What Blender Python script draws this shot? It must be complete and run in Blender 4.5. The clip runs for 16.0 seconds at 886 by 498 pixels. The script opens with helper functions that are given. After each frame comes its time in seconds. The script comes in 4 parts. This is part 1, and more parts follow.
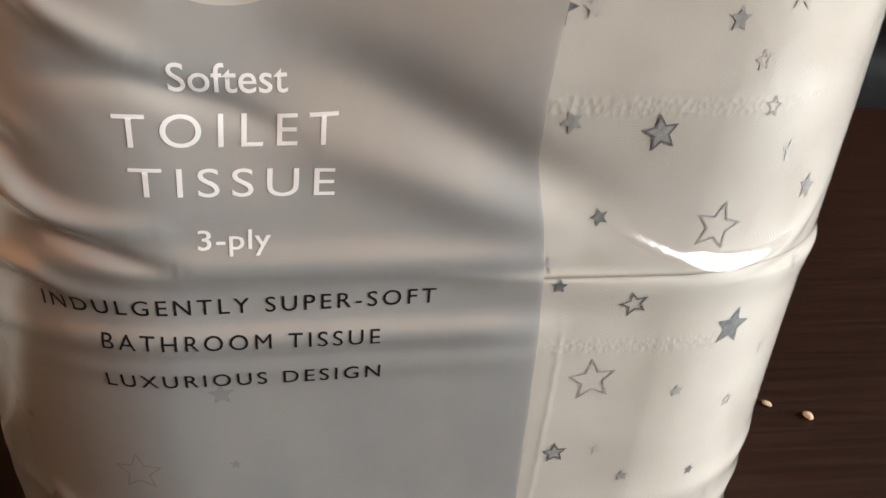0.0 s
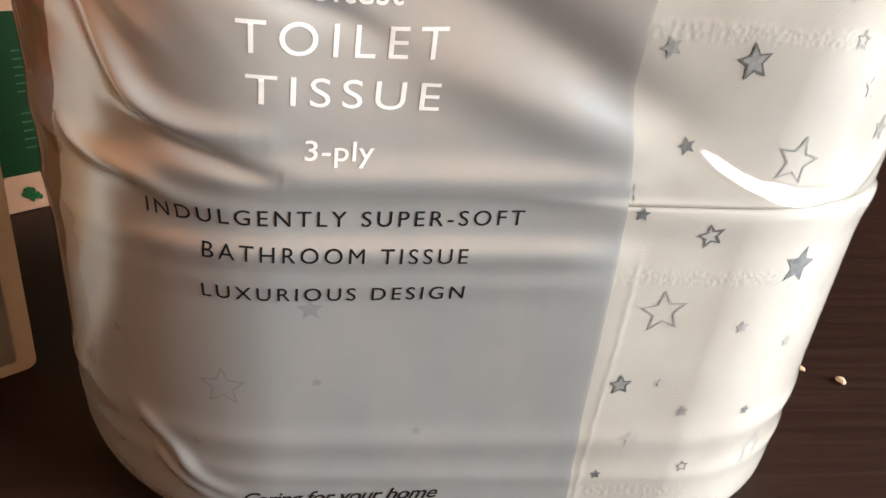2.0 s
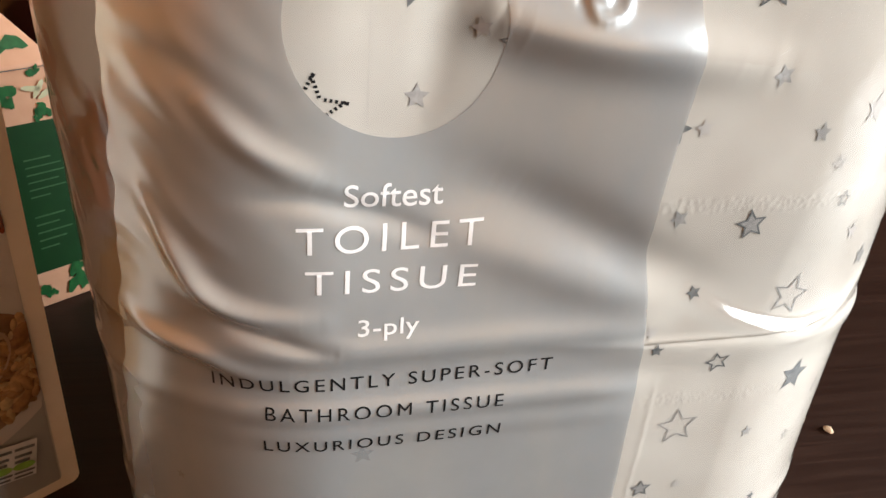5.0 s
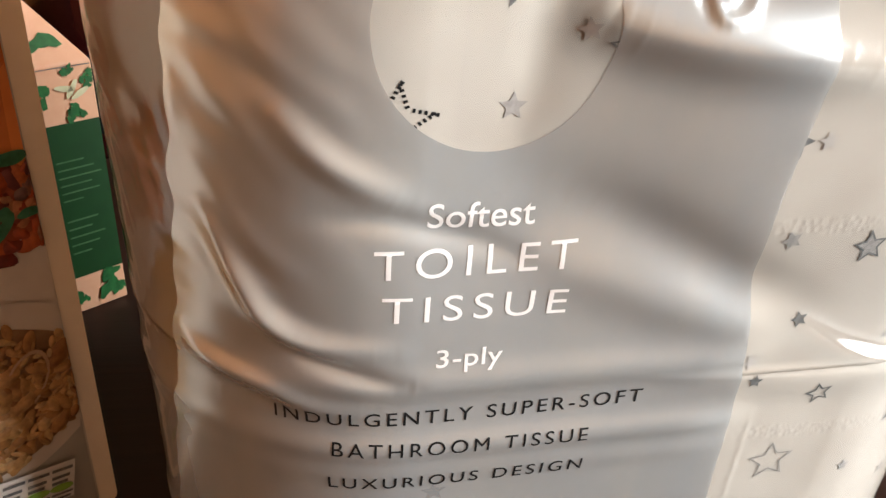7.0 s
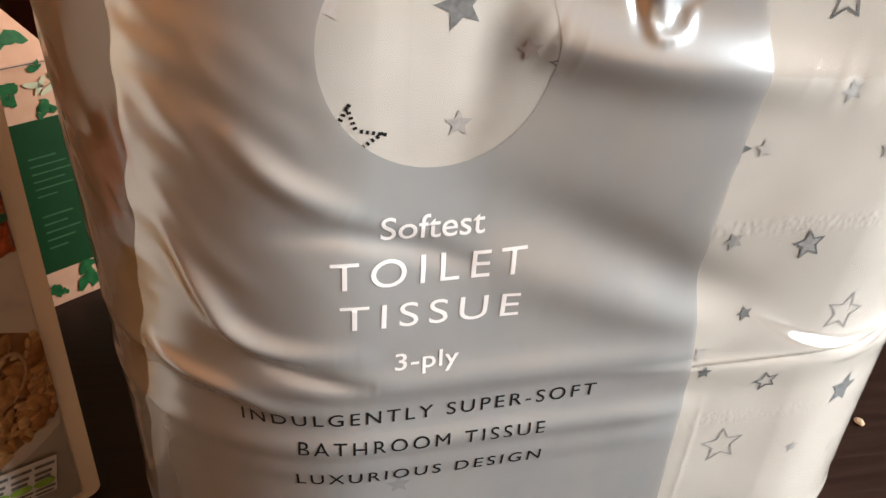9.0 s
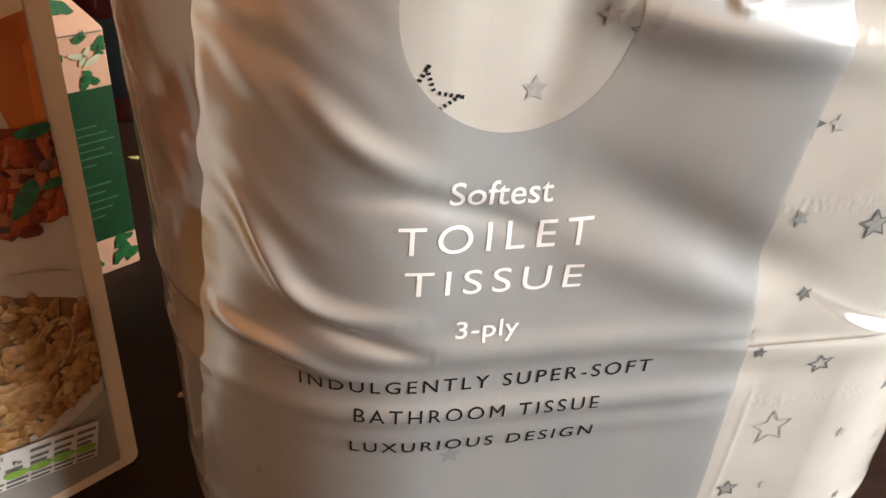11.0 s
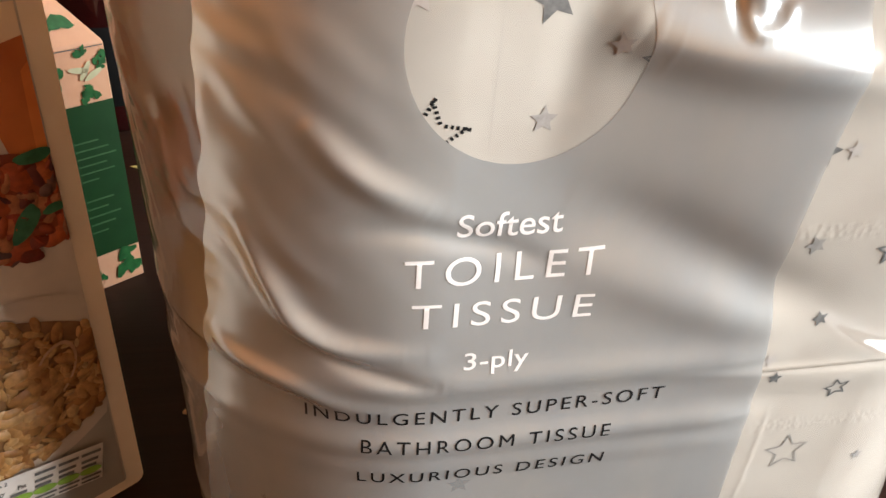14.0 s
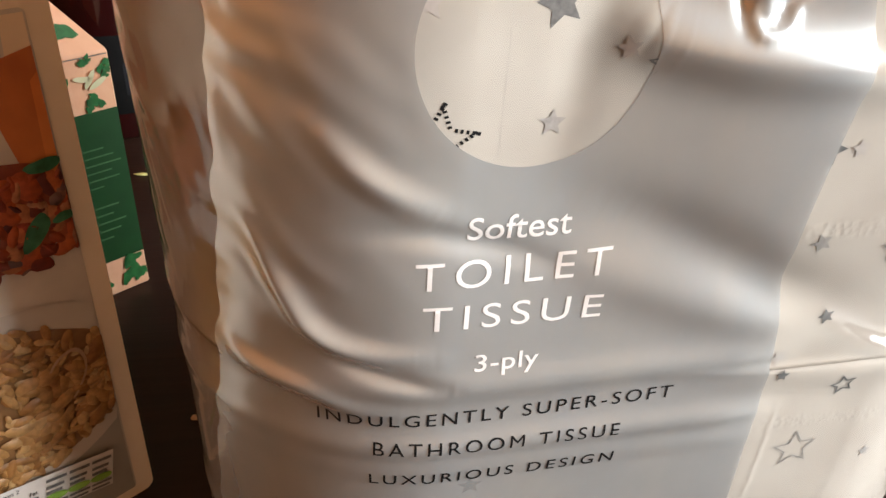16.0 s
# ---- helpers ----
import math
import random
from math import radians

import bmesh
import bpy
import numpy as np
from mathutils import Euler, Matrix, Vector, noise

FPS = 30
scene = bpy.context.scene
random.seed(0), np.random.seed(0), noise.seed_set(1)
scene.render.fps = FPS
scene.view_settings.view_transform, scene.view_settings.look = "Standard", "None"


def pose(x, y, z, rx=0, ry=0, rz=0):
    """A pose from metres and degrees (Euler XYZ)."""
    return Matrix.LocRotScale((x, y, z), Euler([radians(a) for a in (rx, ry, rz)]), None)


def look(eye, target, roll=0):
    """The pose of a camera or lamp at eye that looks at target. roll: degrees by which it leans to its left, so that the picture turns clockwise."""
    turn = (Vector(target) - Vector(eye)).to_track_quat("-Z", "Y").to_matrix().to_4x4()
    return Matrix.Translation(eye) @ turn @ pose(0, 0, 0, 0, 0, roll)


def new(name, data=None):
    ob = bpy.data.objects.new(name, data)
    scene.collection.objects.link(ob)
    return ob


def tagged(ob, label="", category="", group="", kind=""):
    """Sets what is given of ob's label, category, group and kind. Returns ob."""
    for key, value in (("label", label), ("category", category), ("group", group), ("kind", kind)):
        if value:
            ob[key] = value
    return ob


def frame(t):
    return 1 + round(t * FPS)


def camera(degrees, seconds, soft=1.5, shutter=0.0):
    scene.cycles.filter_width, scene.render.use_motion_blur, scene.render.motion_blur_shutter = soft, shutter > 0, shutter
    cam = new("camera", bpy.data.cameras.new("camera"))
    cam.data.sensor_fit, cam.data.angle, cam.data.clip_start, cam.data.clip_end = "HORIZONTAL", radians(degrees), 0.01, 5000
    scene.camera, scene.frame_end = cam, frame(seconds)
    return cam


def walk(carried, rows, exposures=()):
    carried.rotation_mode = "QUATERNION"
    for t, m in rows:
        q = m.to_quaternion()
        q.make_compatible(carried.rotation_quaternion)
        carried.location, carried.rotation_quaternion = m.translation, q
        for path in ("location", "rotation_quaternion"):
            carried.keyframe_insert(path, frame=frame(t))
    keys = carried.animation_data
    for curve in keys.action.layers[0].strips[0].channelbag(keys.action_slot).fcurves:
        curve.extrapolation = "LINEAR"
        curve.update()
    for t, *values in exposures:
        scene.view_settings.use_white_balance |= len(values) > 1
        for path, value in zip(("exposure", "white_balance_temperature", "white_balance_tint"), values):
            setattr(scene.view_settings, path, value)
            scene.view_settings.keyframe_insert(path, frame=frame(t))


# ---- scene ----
cam = camera(60.0, 16.0, soft=1.5)
ROWS = [
    (0, 0.0485, -0.1209, 0.1816, 61.40, -4.28, 2.45),
    (0.5, 0.0423, -0.1245, 0.1778, 60.69, -4.61, 2.89),
    (1, 0.0375, -0.1293, 0.1789, 60.03, -5.17, 3.28),
    (1.5, 0.0345, -0.1393, 0.1611, 62.71, -5.34, 3.17),
    (2, 0.0307, -0.1332, 0.1691, 61.02, -6.12, 2.96),
    (2.5, 0.0257, -0.1259, 0.1895, 59.50, -6.57, 0.86),
    (3, 0.0195, -0.1289, 0.1988, 60.68, -5.41, -1.32),
    (5.5, 0.0102, -0.1318, 0.2063, 61.02, -3.30, 0.34),
    (6, -0.0025, -0.1303, 0.2046, 60.86, -3.26, 2.36),
    (6.5, -0.0041, -0.1291, 0.2072, 60.66, -3.35, 2.81),
    (7, 0.0002, -0.1165, 0.2030, 60.56, -3.87, 0.64),
    (7.5, 0.0064, -0.1215, 0.2131, 59.80, -4.23, -0.57),
    (8, 0.0084, -0.1168, 0.2129, 59.04, -3.02, -0.89),
    (10.5, -0.0015, -0.1188, 0.2096, 57.94, -4.14, 0.25),
    (11, -0.0041, -0.1197, 0.2074, 57.77, -4.18, 0.77),
    (11.5, -0.0070, -0.1213, 0.2065, 57.63, -3.96, 0.83),
    (12, -0.0068, -0.1218, 0.2074, 57.54, -3.66, 0.75),
    (12.5, -0.0027, -0.1171, 0.2072, 57.55, -3.24, 0.28),
    (13, -0.0020, -0.1169, 0.2108, 57.67, -3.52, 0.74),
    (13.5, -0.0047, -0.1138, 0.2110, 57.60, -3.56, 0.86),
    (14, -0.0050, -0.1135, 0.2113, 57.44, -3.59, 0.78),
    (14.5, -0.0051, -0.1149, 0.2129, 57.65, -3.48, 0.69),
    (15, -0.0053, -0.1171, 0.2130, 57.82, -3.21, 0.41),
    (15.5, -0.0039, -0.1145, 0.2138, 58.01, -3.14, 0.08),
    (16, -0.0069, -0.1148, 0.2119, 57.72, -2.96, 0.37),
]
# the clip's camera is a little darker at first, and warmer later on
EXPOSURES = [(0.0, -0.08, 6500, 10), (0.5, 0.25, 6450, 10), (1.5, 0.40, 6400, 10), (5.5, 0.36, 6450, 10), (6.3, 0.50, 6700, 11),
             (7.0, 0.46, 6600, 11), (8.0, 0.32, 6450, 11), (10.5, 0.38, 6550, 11), (12.0, 0.46, 6600, 11), (16.0, 0.47, 6600, 11)]
walk(cam, [(t, pose(*p)) for t, *p in ROWS], EXPOSURES)

# ---- world, light ----
world = bpy.data.worlds.new("daylight")
scene.world = world
world.use_nodes = True
wn = world.node_tree.nodes
sky = wn.new("ShaderNodeTexSky")
sky.sky_type = "NISHITA"
sky.sun_disc = False
sky.sun_elevation, sky.sun_rotation = radians(35), radians(60)
wn["Background"].inputs["Strength"].default_value = 0.1
world.node_tree.links.new(sky.outputs[0], wn["Background"].inputs["Color"])


def area_lamp(name, at, to, sx, sy, watts, colour):
    data = bpy.data.lights.new(name, "AREA")
    data.shape, data.size, data.size_y, data.energy, data.color = "RECTANGLE", sx, sy, watts, colour
    ob = new(name, data)
    ob.matrix_world = look(at, to)
    return ob


WX, WY0, WY1, WZ0, WZ1 = 1.35, -0.82, 0.25, 0.12, 1.2   # the window's opening in the right-hand wall
area_lamp("window_daylight", (WX + 0.1, (WY0 + WY1) / 2, (WZ0 + WZ1) / 2), (0, (WY0 + WY1) / 2, (WZ0 + WZ1) / 2), WY1 - WY0, WZ1 - WZ0, 74, (0.93, 0.985, 0.99))


# ---- materials ----
def material(name):
    m = bpy.data.materials.new(name)
    m.use_nodes = True
    return m, m.node_tree.nodes, m.node_tree.links, m.node_tree.nodes["Principled BSDF"]


def ramp_node(nodes, stops):
    r = nodes.new("ShaderNodeValToRGB")
    while len(r.color_ramp.elements) < len(stops):
        r.color_ramp.elements.new(0.5)
    for el, (at, col) in zip(r.color_ramp.elements, stops):
        el.position, el.color = at, (*col, 1)
    return r


def surface(name, a, b, scale=40.0, rough=0.5, metal=0.0, bump=0.0, bump_scale=400.0, stretch=(1, 1, 1), coat=0.0, detail=5.0, spread=(0.3, 0.7), spec=0.5):
    """Two colours mixed by noise in object space, with fine relief."""
    m, n, l, p = material(name)
    tc, mp = n.new("ShaderNodeTexCoord"), n.new("ShaderNodeMapping")
    mp.inputs["Scale"].default_value = stretch
    l.new(tc.outputs["Object"], mp.inputs["Vector"])
    nz = n.new("ShaderNodeTexNoise")
    nz.inputs["Scale"].default_value, nz.inputs["Detail"].default_value = scale, detail
    l.new(mp.outputs[0], nz.inputs["Vector"])
    r = ramp_node(n, [(spread[0], a), (spread[1], b)])
    l.new(nz.outputs["Fac"], r.inputs[0])
    l.new(r.outputs[0], p.inputs["Base Color"])
    p.inputs["Roughness"].default_value, p.inputs["Metallic"].default_value = rough, metal
    p.inputs["Coat Weight"].default_value = coat
    p.inputs["Specular IOR Level"].default_value = spec
    p.inputs["Coat Roughness"].default_value = 0.12
    if bump:
        nb = n.new("ShaderNodeTexNoise")
        nb.inputs["Scale"].default_value, nb.inputs["Detail"].default_value = bump_scale, 4
        l.new(mp.outputs[0], nb.inputs["Vector"])
        bp = n.new("ShaderNodeBump")
        bp.inputs["Strength"].default_value, bp.inputs["Distance"].default_value = 1.0, bump
        l.new(nb.outputs["Fac"], bp.inputs["Height"])
        l.new(bp.outputs[0], p.inputs["Normal"])
    return m


def island_mix(name, stops, rough=0.45, scale=500.0, bump=0.0002):
    """Colours that vary from island to island, as printed food does."""
    m, n, l, p = material(name)
    g = n.new("ShaderNodeNewGeometry")
    r = ramp_node(n, stops)
    l.new(g.outputs["Random Per Island"], r.inputs[0])
    nz = n.new("ShaderNodeTexNoise")
    nz.inputs["Scale"].default_value = scale
    tc = n.new("ShaderNodeTexCoord")
    l.new(tc.outputs["Object"], nz.inputs["Vector"])
    mx = n.new("ShaderNodeMix")
    mx.data_type, mx.blend_type = "RGBA", "MULTIPLY"
    mx.inputs["Factor"].default_value = 0.7
    l.new(r.outputs[0], mx.inputs["A"])
    r2 = ramp_node(n, [(0.3, (0.45, 0.42, 0.4)), (0.65, (1, 1, 1))])
    l.new(nz.outputs["Fac"], r2.inputs[0])
    l.new(r2.outputs[0], mx.inputs["B"])
    l.new(mx.outputs["Result"], p.inputs["Base Color"])
    p.inputs["Roughness"].default_value = rough
    return m


def wood_material():
    m, n, l, p = material("dark_wood")
    tc, mp = n.new("ShaderNodeTexCoord"), n.new("ShaderNodeMapping")
    mp.inputs["Scale"].default_value = (7.0, 150.0, 150.0)
    l.new(tc.outputs["Object"], mp.inputs["Vector"])
    n1 = n.new("ShaderNodeTexNoise")
    n1.inputs["Scale"].default_value, n1.inputs["Detail"].default_value, n1.inputs["Distortion"].default_value = 2.2, 8, 0.6
    l.new(mp.outputs[0], n1.inputs["Vector"])
    r = ramp_node(n, [(0.28, (0.020, 0.0085, 0.0056)), (0.5, (0.026, 0.0112, 0.0072)), (0.74, (0.034, 0.0150, 0.0096))])
    l.new(n1.outputs["Fac"], r.inputs[0])
    n2 = n.new("ShaderNodeTexNoise")
    n2.inputs["Scale"].default_value, n2.inputs["Detail"].default_value = 5.0, 3
    l.new(tc.outputs["Object"], n2.inputs["Vector"])
    mx = n.new("ShaderNodeMix")
    mx.data_type, mx.blend_type = "RGBA", "MULTIPLY"
    mx.inputs["Factor"].default_value = 0.5
    l.new(r.outputs[0], mx.inputs["A"])
    r2 = ramp_node(n, [(0.3, (0.6, 0.6, 0.6)), (0.7, (1, 1, 1))])
    l.new(n2.outputs["Fac"], r2.inputs[0])
    l.new(r2.outputs[0], mx.inputs["B"])
    l.new(mx.outputs["Result"], p.inputs["Base Color"])
    rr = ramp_node(n, [(0.35, (0.40, 0.40, 0.40)), (0.7, (0.46, 0.46, 0.46))])
    l.new(n1.outputs["Fac"], rr.inputs[0])
    l.new(rr.outputs[0], p.inputs["Roughness"])
    p.inputs["Specular IOR Level"].default_value = 0.3
    bp = n.new("ShaderNodeBump")
    bp.inputs["Strength"].default_value, bp.inputs["Distance"].default_value = 0.5, 0.0002
    l.new(n1.outputs["Fac"], bp.inputs["Height"])
    l.new(bp.outputs[0], p.inputs["Normal"])
    return m


def tissue_material():
    """Soft white paper with quilted bands near the ends of each roll; the map holds metres round and up the roll."""
    m, n, l, p = material("white_tissue")
    uv, sep = n.new("ShaderNodeUVMap"), n.new("ShaderNodeSeparateXYZ")
    uv.uv_map = "sheet"
    l.new(uv.outputs[0], sep.inputs[0])
    nz = n.new("ShaderNodeTexNoise")
    nz.inputs["Scale"].default_value, nz.inputs["Detail"].default_value = 45, 4
    l.new(uv.outputs[0], nz.inputs["Vector"])
    r = ramp_node(n, [(0.3, (0.475, 0.425, 0.378)), (0.65, (0.545, 0.50, 0.453))])
    l.new(nz.outputs["Fac"], r.inputs[0])
    l.new(r.outputs[0], p.inputs["Base Color"])
    p.inputs["Roughness"].default_value = 0.9
    p.inputs["Specular IOR Level"].default_value = 0.2
    vor = n.new("ShaderNodeTexVoronoi")
    vor.inputs["Scale"].default_value = 820
    l.new(uv.outputs[0], vor.inputs["Vector"])
    total = None
    for z in (0.0205, 0.0865, 0.1395, 0.197):
        sub, ab, lt = n.new("ShaderNodeMath"), n.new("ShaderNodeMath"), n.new("ShaderNodeMapRange")
        sub.operation, ab.operation = "SUBTRACT", "ABSOLUTE"
        sub.inputs[1].default_value = z
        l.new(sep.outputs["Y"], sub.inputs[0])
        l.new(sub.outputs[0], ab.inputs[0])
        lt.inputs["From Min"].default_value, lt.inputs["From Max"].default_value = 0.0012, 0.0027
        lt.inputs["To Min"].default_value, lt.inputs["To Max"].default_value = 1, 0
        l.new(ab.outputs[0], lt.inputs["Value"])
        if total is None:
            total = lt.outputs[0]
        else:
            add = n.new("ShaderNodeMath")
            add.operation = "MAXIMUM"
            l.new(total, add.inputs[0])
            l.new(lt.outputs[0], add.inputs[1])
            total = add.outputs[0]
    mul = n.new("ShaderNodeMath")
    mul.operation = "MULTIPLY_ADD"
    l.new(vor.outputs["Distance"], mul.inputs[0])
    l.new(total, mul.inputs[1])
    fine = n.new("ShaderNodeTexNoise")
    fine.inputs["Scale"].default_value = 900
    l.new(uv.outputs[0], fine.inputs["Vector"])
    sc = n.new("ShaderNodeMath")
    sc.operation, sc.inputs[1].default_value = "MULTIPLY", 0.12
    l.new(fine.outputs["Fac"], sc.inputs[0])
    l.new(sc.outputs[0], mul.inputs[2])
    bp = n.new("ShaderNodeBump")
    bp.inputs["Strength"].default_value, bp.inputs["Distance"].default_value = 0.4, 0.00026
    l.new(mul.outputs[0], bp.inputs["Height"])
    l.new(bp.outputs[0], p.inputs["Normal"])
    return m


def film_material():
    """Thin clear film: what lies behind shows through, with a sharp gloss on top."""
    m, n, l, p = material("clear_film")
    n.remove(p)
    tr, gl, mx, fr = (n.new("ShaderNode" + k) for k in ("BsdfTransparent", "BsdfGlossy", "MixShader", "Fresnel"))
    tr.inputs["Color"].default_value = (0.985, 0.982, 0.978, 1)
    gl.inputs["Roughness"].default_value = 0.09
    fr.inputs["IOR"].default_value = 1.75
    uv, nz, bp = n.new("ShaderNodeUVMap"), n.new("ShaderNodeTexNoise"), n.new("ShaderNodeBump")
    uv.uv_map = "sheet"
    nz.inputs["Scale"].default_value, nz.inputs["Detail"].default_value = 70, 2
    l.new(uv.outputs[0], nz.inputs["Vector"])
    bp.inputs["Strength"].default_value, bp.inputs["Distance"].default_value = 0.4, 0.0005
    l.new(nz.outputs["Fac"], bp.inputs["Height"])
    l.new(bp.outputs[0], gl.inputs["Normal"])
    l.new(bp.outputs[0], fr.inputs["Normal"])
    l.new(fr.outputs[0], mx.inputs[0])
    l.new(tr.outputs[0], mx.inputs[1])
    l.new(gl.outputs[0], mx.inputs[2])
    l.new(mx.outputs[0], n["Material Output"].inputs["Surface"])
    return m


def silver_material():
    """Pearly silver ink on film: a satin sheen, slightly see-through."""
    m, n, l, p = material("silver_ink")
    uv, nz = n.new("ShaderNodeUVMap"), n.new("ShaderNodeTexNoise")
    uv.uv_map = "sheet"
    nz.inputs["Scale"].default_value, nz.inputs["Detail"].default_value = 60, 5
    l.new(uv.outputs[0], nz.inputs["Vector"])
    r = ramp_node(n, [(0.3, (0.72, 0.742, 0.742)), (0.7, (0.77, 0.788, 0.787))])
    l.new(nz.outputs["Fac"], r.inputs[0])
    mp, cloud, mx2 = n.new("ShaderNodeMapping"), n.new("ShaderNodeTexNoise"), n.new("ShaderNodeMix")
    mp.inputs["Scale"].default_value = (1.0, 0.3, 1.0)
    l.new(uv.outputs[0], mp.inputs["Vector"])
    cloud.inputs["Scale"].default_value, cloud.inputs["Detail"].default_value = 75, 2
    l.new(mp.outputs[0], cloud.inputs["Vector"])
    tint = ramp_node(n, [(0.35, (0.88, 0.915, 0.96)), (0.65, (1.0, 0.985, 0.965))])
    l.new(cloud.outputs["Fac"], tint.inputs[0])
    mx2.data_type, mx2.blend_type = "RGBA", "MULTIPLY"
    mx2.inputs["Factor"].default_value = 0.6
    l.new(r.outputs[0], mx2.inputs["A"])
    l.new(tint.outputs[0], mx2.inputs["B"])
    l.new(mx2.outputs["Result"], p.inputs["Base Color"])
    p.inputs["Metallic"].default_value, p.inputs["Roughness"].default_value = 0.56, 0.27
    p.inputs["Coat Weight"].default_value, p.inputs["Coat Roughness"].default_value = 0.06, 0.25
    nb, bp = n.new("ShaderNodeTexNoise"), n.new("ShaderNodeBump")
    nb.inputs["Scale"].default_value, nb.inputs["Detail"].default_value = 130, 3
    l.new(uv.outputs[0], nb.inputs["Vector"])
    bp.inputs["Strength"].default_value, bp.inputs["Distance"].default_value = 0.2, 0.0002
    l.new(nb.outputs["Fac"], bp.inputs["Height"])
    l.new(bp.outputs[0], p.inputs["Normal"])
    tr, mx = n.new("ShaderNodeBsdfTransparent"), n.new("ShaderNodeMixShader")
    mx.inputs[0].default_value = 0.22
    l.new(p.outputs[0], mx.inputs[1])
    l.new(tr.outputs[0], mx.inputs[2])
    l.new(mx.outputs[0], n["Material Output"].inputs["Surface"])
    return m


def faint_ink():
    """Grey print that barely shows through the silver."""
    m, n, l, p = material("faint_ink")
    p.inputs["Base Color"].default_value, p.inputs["Roughness"].default_value = (0.22, 0.24, 0.27, 1), 0.6
    tr, mx = n.new("ShaderNodeBsdfTransparent"), n.new("ShaderNodeMixShader")
    mx.inputs[0].default_value = 0.8
    l.new(p.outputs[0], mx.inputs[1])
    l.new(tr.outputs[0], mx.inputs[2])
    l.new(mx.outputs[0], n["Material Output"].inputs["Surface"])
    return m


INK_FAINT = faint_ink()
WOOD, TISSUE, FILM, SILVER = wood_material(), tissue_material(), film_material(), silver_material()
INK_WHITE = surface("white_ink", (0.8, 0.775, 0.765), (0.85, 0.83, 0.82), 300, 0.6)
INK_BLACK = surface("black_ink", (0.006, 0.006, 0.007), (0.014, 0.014, 0.015), 300, 0.7, spec=0.15)
INK_DARK = surface("slate_ink", (0.105, 0.105, 0.105), (0.2, 0.197, 0.193), 900, 0.9)
INK_MID = surface("grey_ink", (0.27, 0.252, 0.24), (0.38, 0.355, 0.335), 900, 0.9)
INK_PALE = surface("pale_grey_ink", (0.44, 0.40, 0.375), (0.5, 0.455, 0.425), 900, 0.9)
PLASTER = surface("beige_plaster", (0.40, 0.24, 0.12), (0.45, 0.275, 0.14), 6, 0.9, bump=0.002, bump_scale=60)
# beige plaster darkened, so the north wall reflects less onto the pack's left end
PLASTER_DARKENED = surface("darkened_beige_plaster", (0.17, 0.105, 0.055), (0.2, 0.125, 0.066), 6, 0.9, bump=0.002, bump_scale=60)
# ochre chosen to bounce warm light onto the pack's left end
OCHRE_BOUNCE = surface("ochre_bounce", (0.36, 0.125, 0.027), (0.41, 0.143, 0.031), 6, 0.9, bump=0.002, bump_scale=60)
# beige tuned for warm bounce light onto the packet from an unseen wall
BEIGE_BOUNCE = surface("beige_bounce", (0.38, 0.225, 0.12), (0.43, 0.26, 0.14), 6, 0.9, bump=0.002, bump_scale=60)
# brown tint warms and dims what the unseen ceiling bounces down
CEILING_TINT = surface("ceiling_tint", (0.29, 0.175, 0.09), (0.33, 0.20, 0.105), 5, 0.9)
FLOORING = surface("brown_floor", (0.07, 0.04, 0.025), (0.14, 0.08, 0.05), 8, 0.5, stretch=(1, 12, 1))
WHITE_PAINT = surface("white_paint", (0.76, 0.75, 0.73), (0.82, 0.81, 0.79), 20, 0.4)
LEATHER = surface("black_leather", (0.004, 0.004, 0.0045), (0.008, 0.008, 0.008), 60, 0.6, bump=0.0003, bump_scale=500, spec=0.15)
CARD = surface("cream_card", (0.93, 0.77, 0.6), (0.96, 0.81, 0.65), 120, 0.42, coat=0.15)
CARD_EDGE = surface("raw_card", (0.5, 0.42, 0.34), (0.6, 0.5, 0.41), 300, 0.8)
CLOTH = surface("printed_linen", (0.5, 0.44, 0.4), (0.78, 0.68, 0.58), 34, 0.4, coat=0.15)
CLOTH_WARM = surface("printed_warm_backdrop", (0.8, 0.6, 0.42), (0.92, 0.75, 0.57), 22, 0.4, coat=0.15)
GLASS_PRINT = surface("printed_amber_drink", (0.4, 0.09, 0.02), (0.66, 0.2, 0.05), 45, 0.4, coat=0.15)
BOWL = surface("printed_grey_bowl", (0.3, 0.275, 0.25), (0.44, 0.405, 0.37), 25, 0.4, coat=0.15)
SPOON = surface("printed_spoon", (0.36, 0.2, 0.1), (0.5, 0.33, 0.2), 60, 0.4)
GLOW_PRINT = surface("printed_orange_glow", (0.6, 0.15, 0.03), (0.78, 0.27, 0.07), 45, 0.4, coat=0.15)
BOWL_RIM = surface("printed_white_bowl", (0.52, 0.45, 0.39), (0.64, 0.56, 0.48), 30, 0.4, coat=0.15)
SAUCE = surface("printed_sauce", (0.16, 0.025, 0.012), (0.40, 0.09, 0.03), 90, 0.4, coat=0.15)
GRAIN = island_mix("printed_pasta", [(0.0, (0.30, 0.125, 0.032)), (0.4, (0.46, 0.235, 0.075)), (0.75, (0.54, 0.30, 0.11)), (1.0, (0.58, 0.38, 0.17))])
STEW = island_mix("printed_stew", [(0.0, (0.1, 0.02, 0.015)), (0.3, (0.3, 0.04, 0.012)), (0.6, (0.5, 0.1, 0.02)), (0.85, (0.48, 0.2, 0.09)), (1.0, (0.07, 0.05, 0.06))])
PASTA_BED = surface("printed_pasta_bed", (0.15, 0.07, 0.024), (0.3, 0.15, 0.055), 160, 0.4)
TERRACOTTA = surface("terracotta_print", (0.5, 0.2, 0.12), (0.58, 0.25, 0.16), 60, 0.4, coat=0.15)
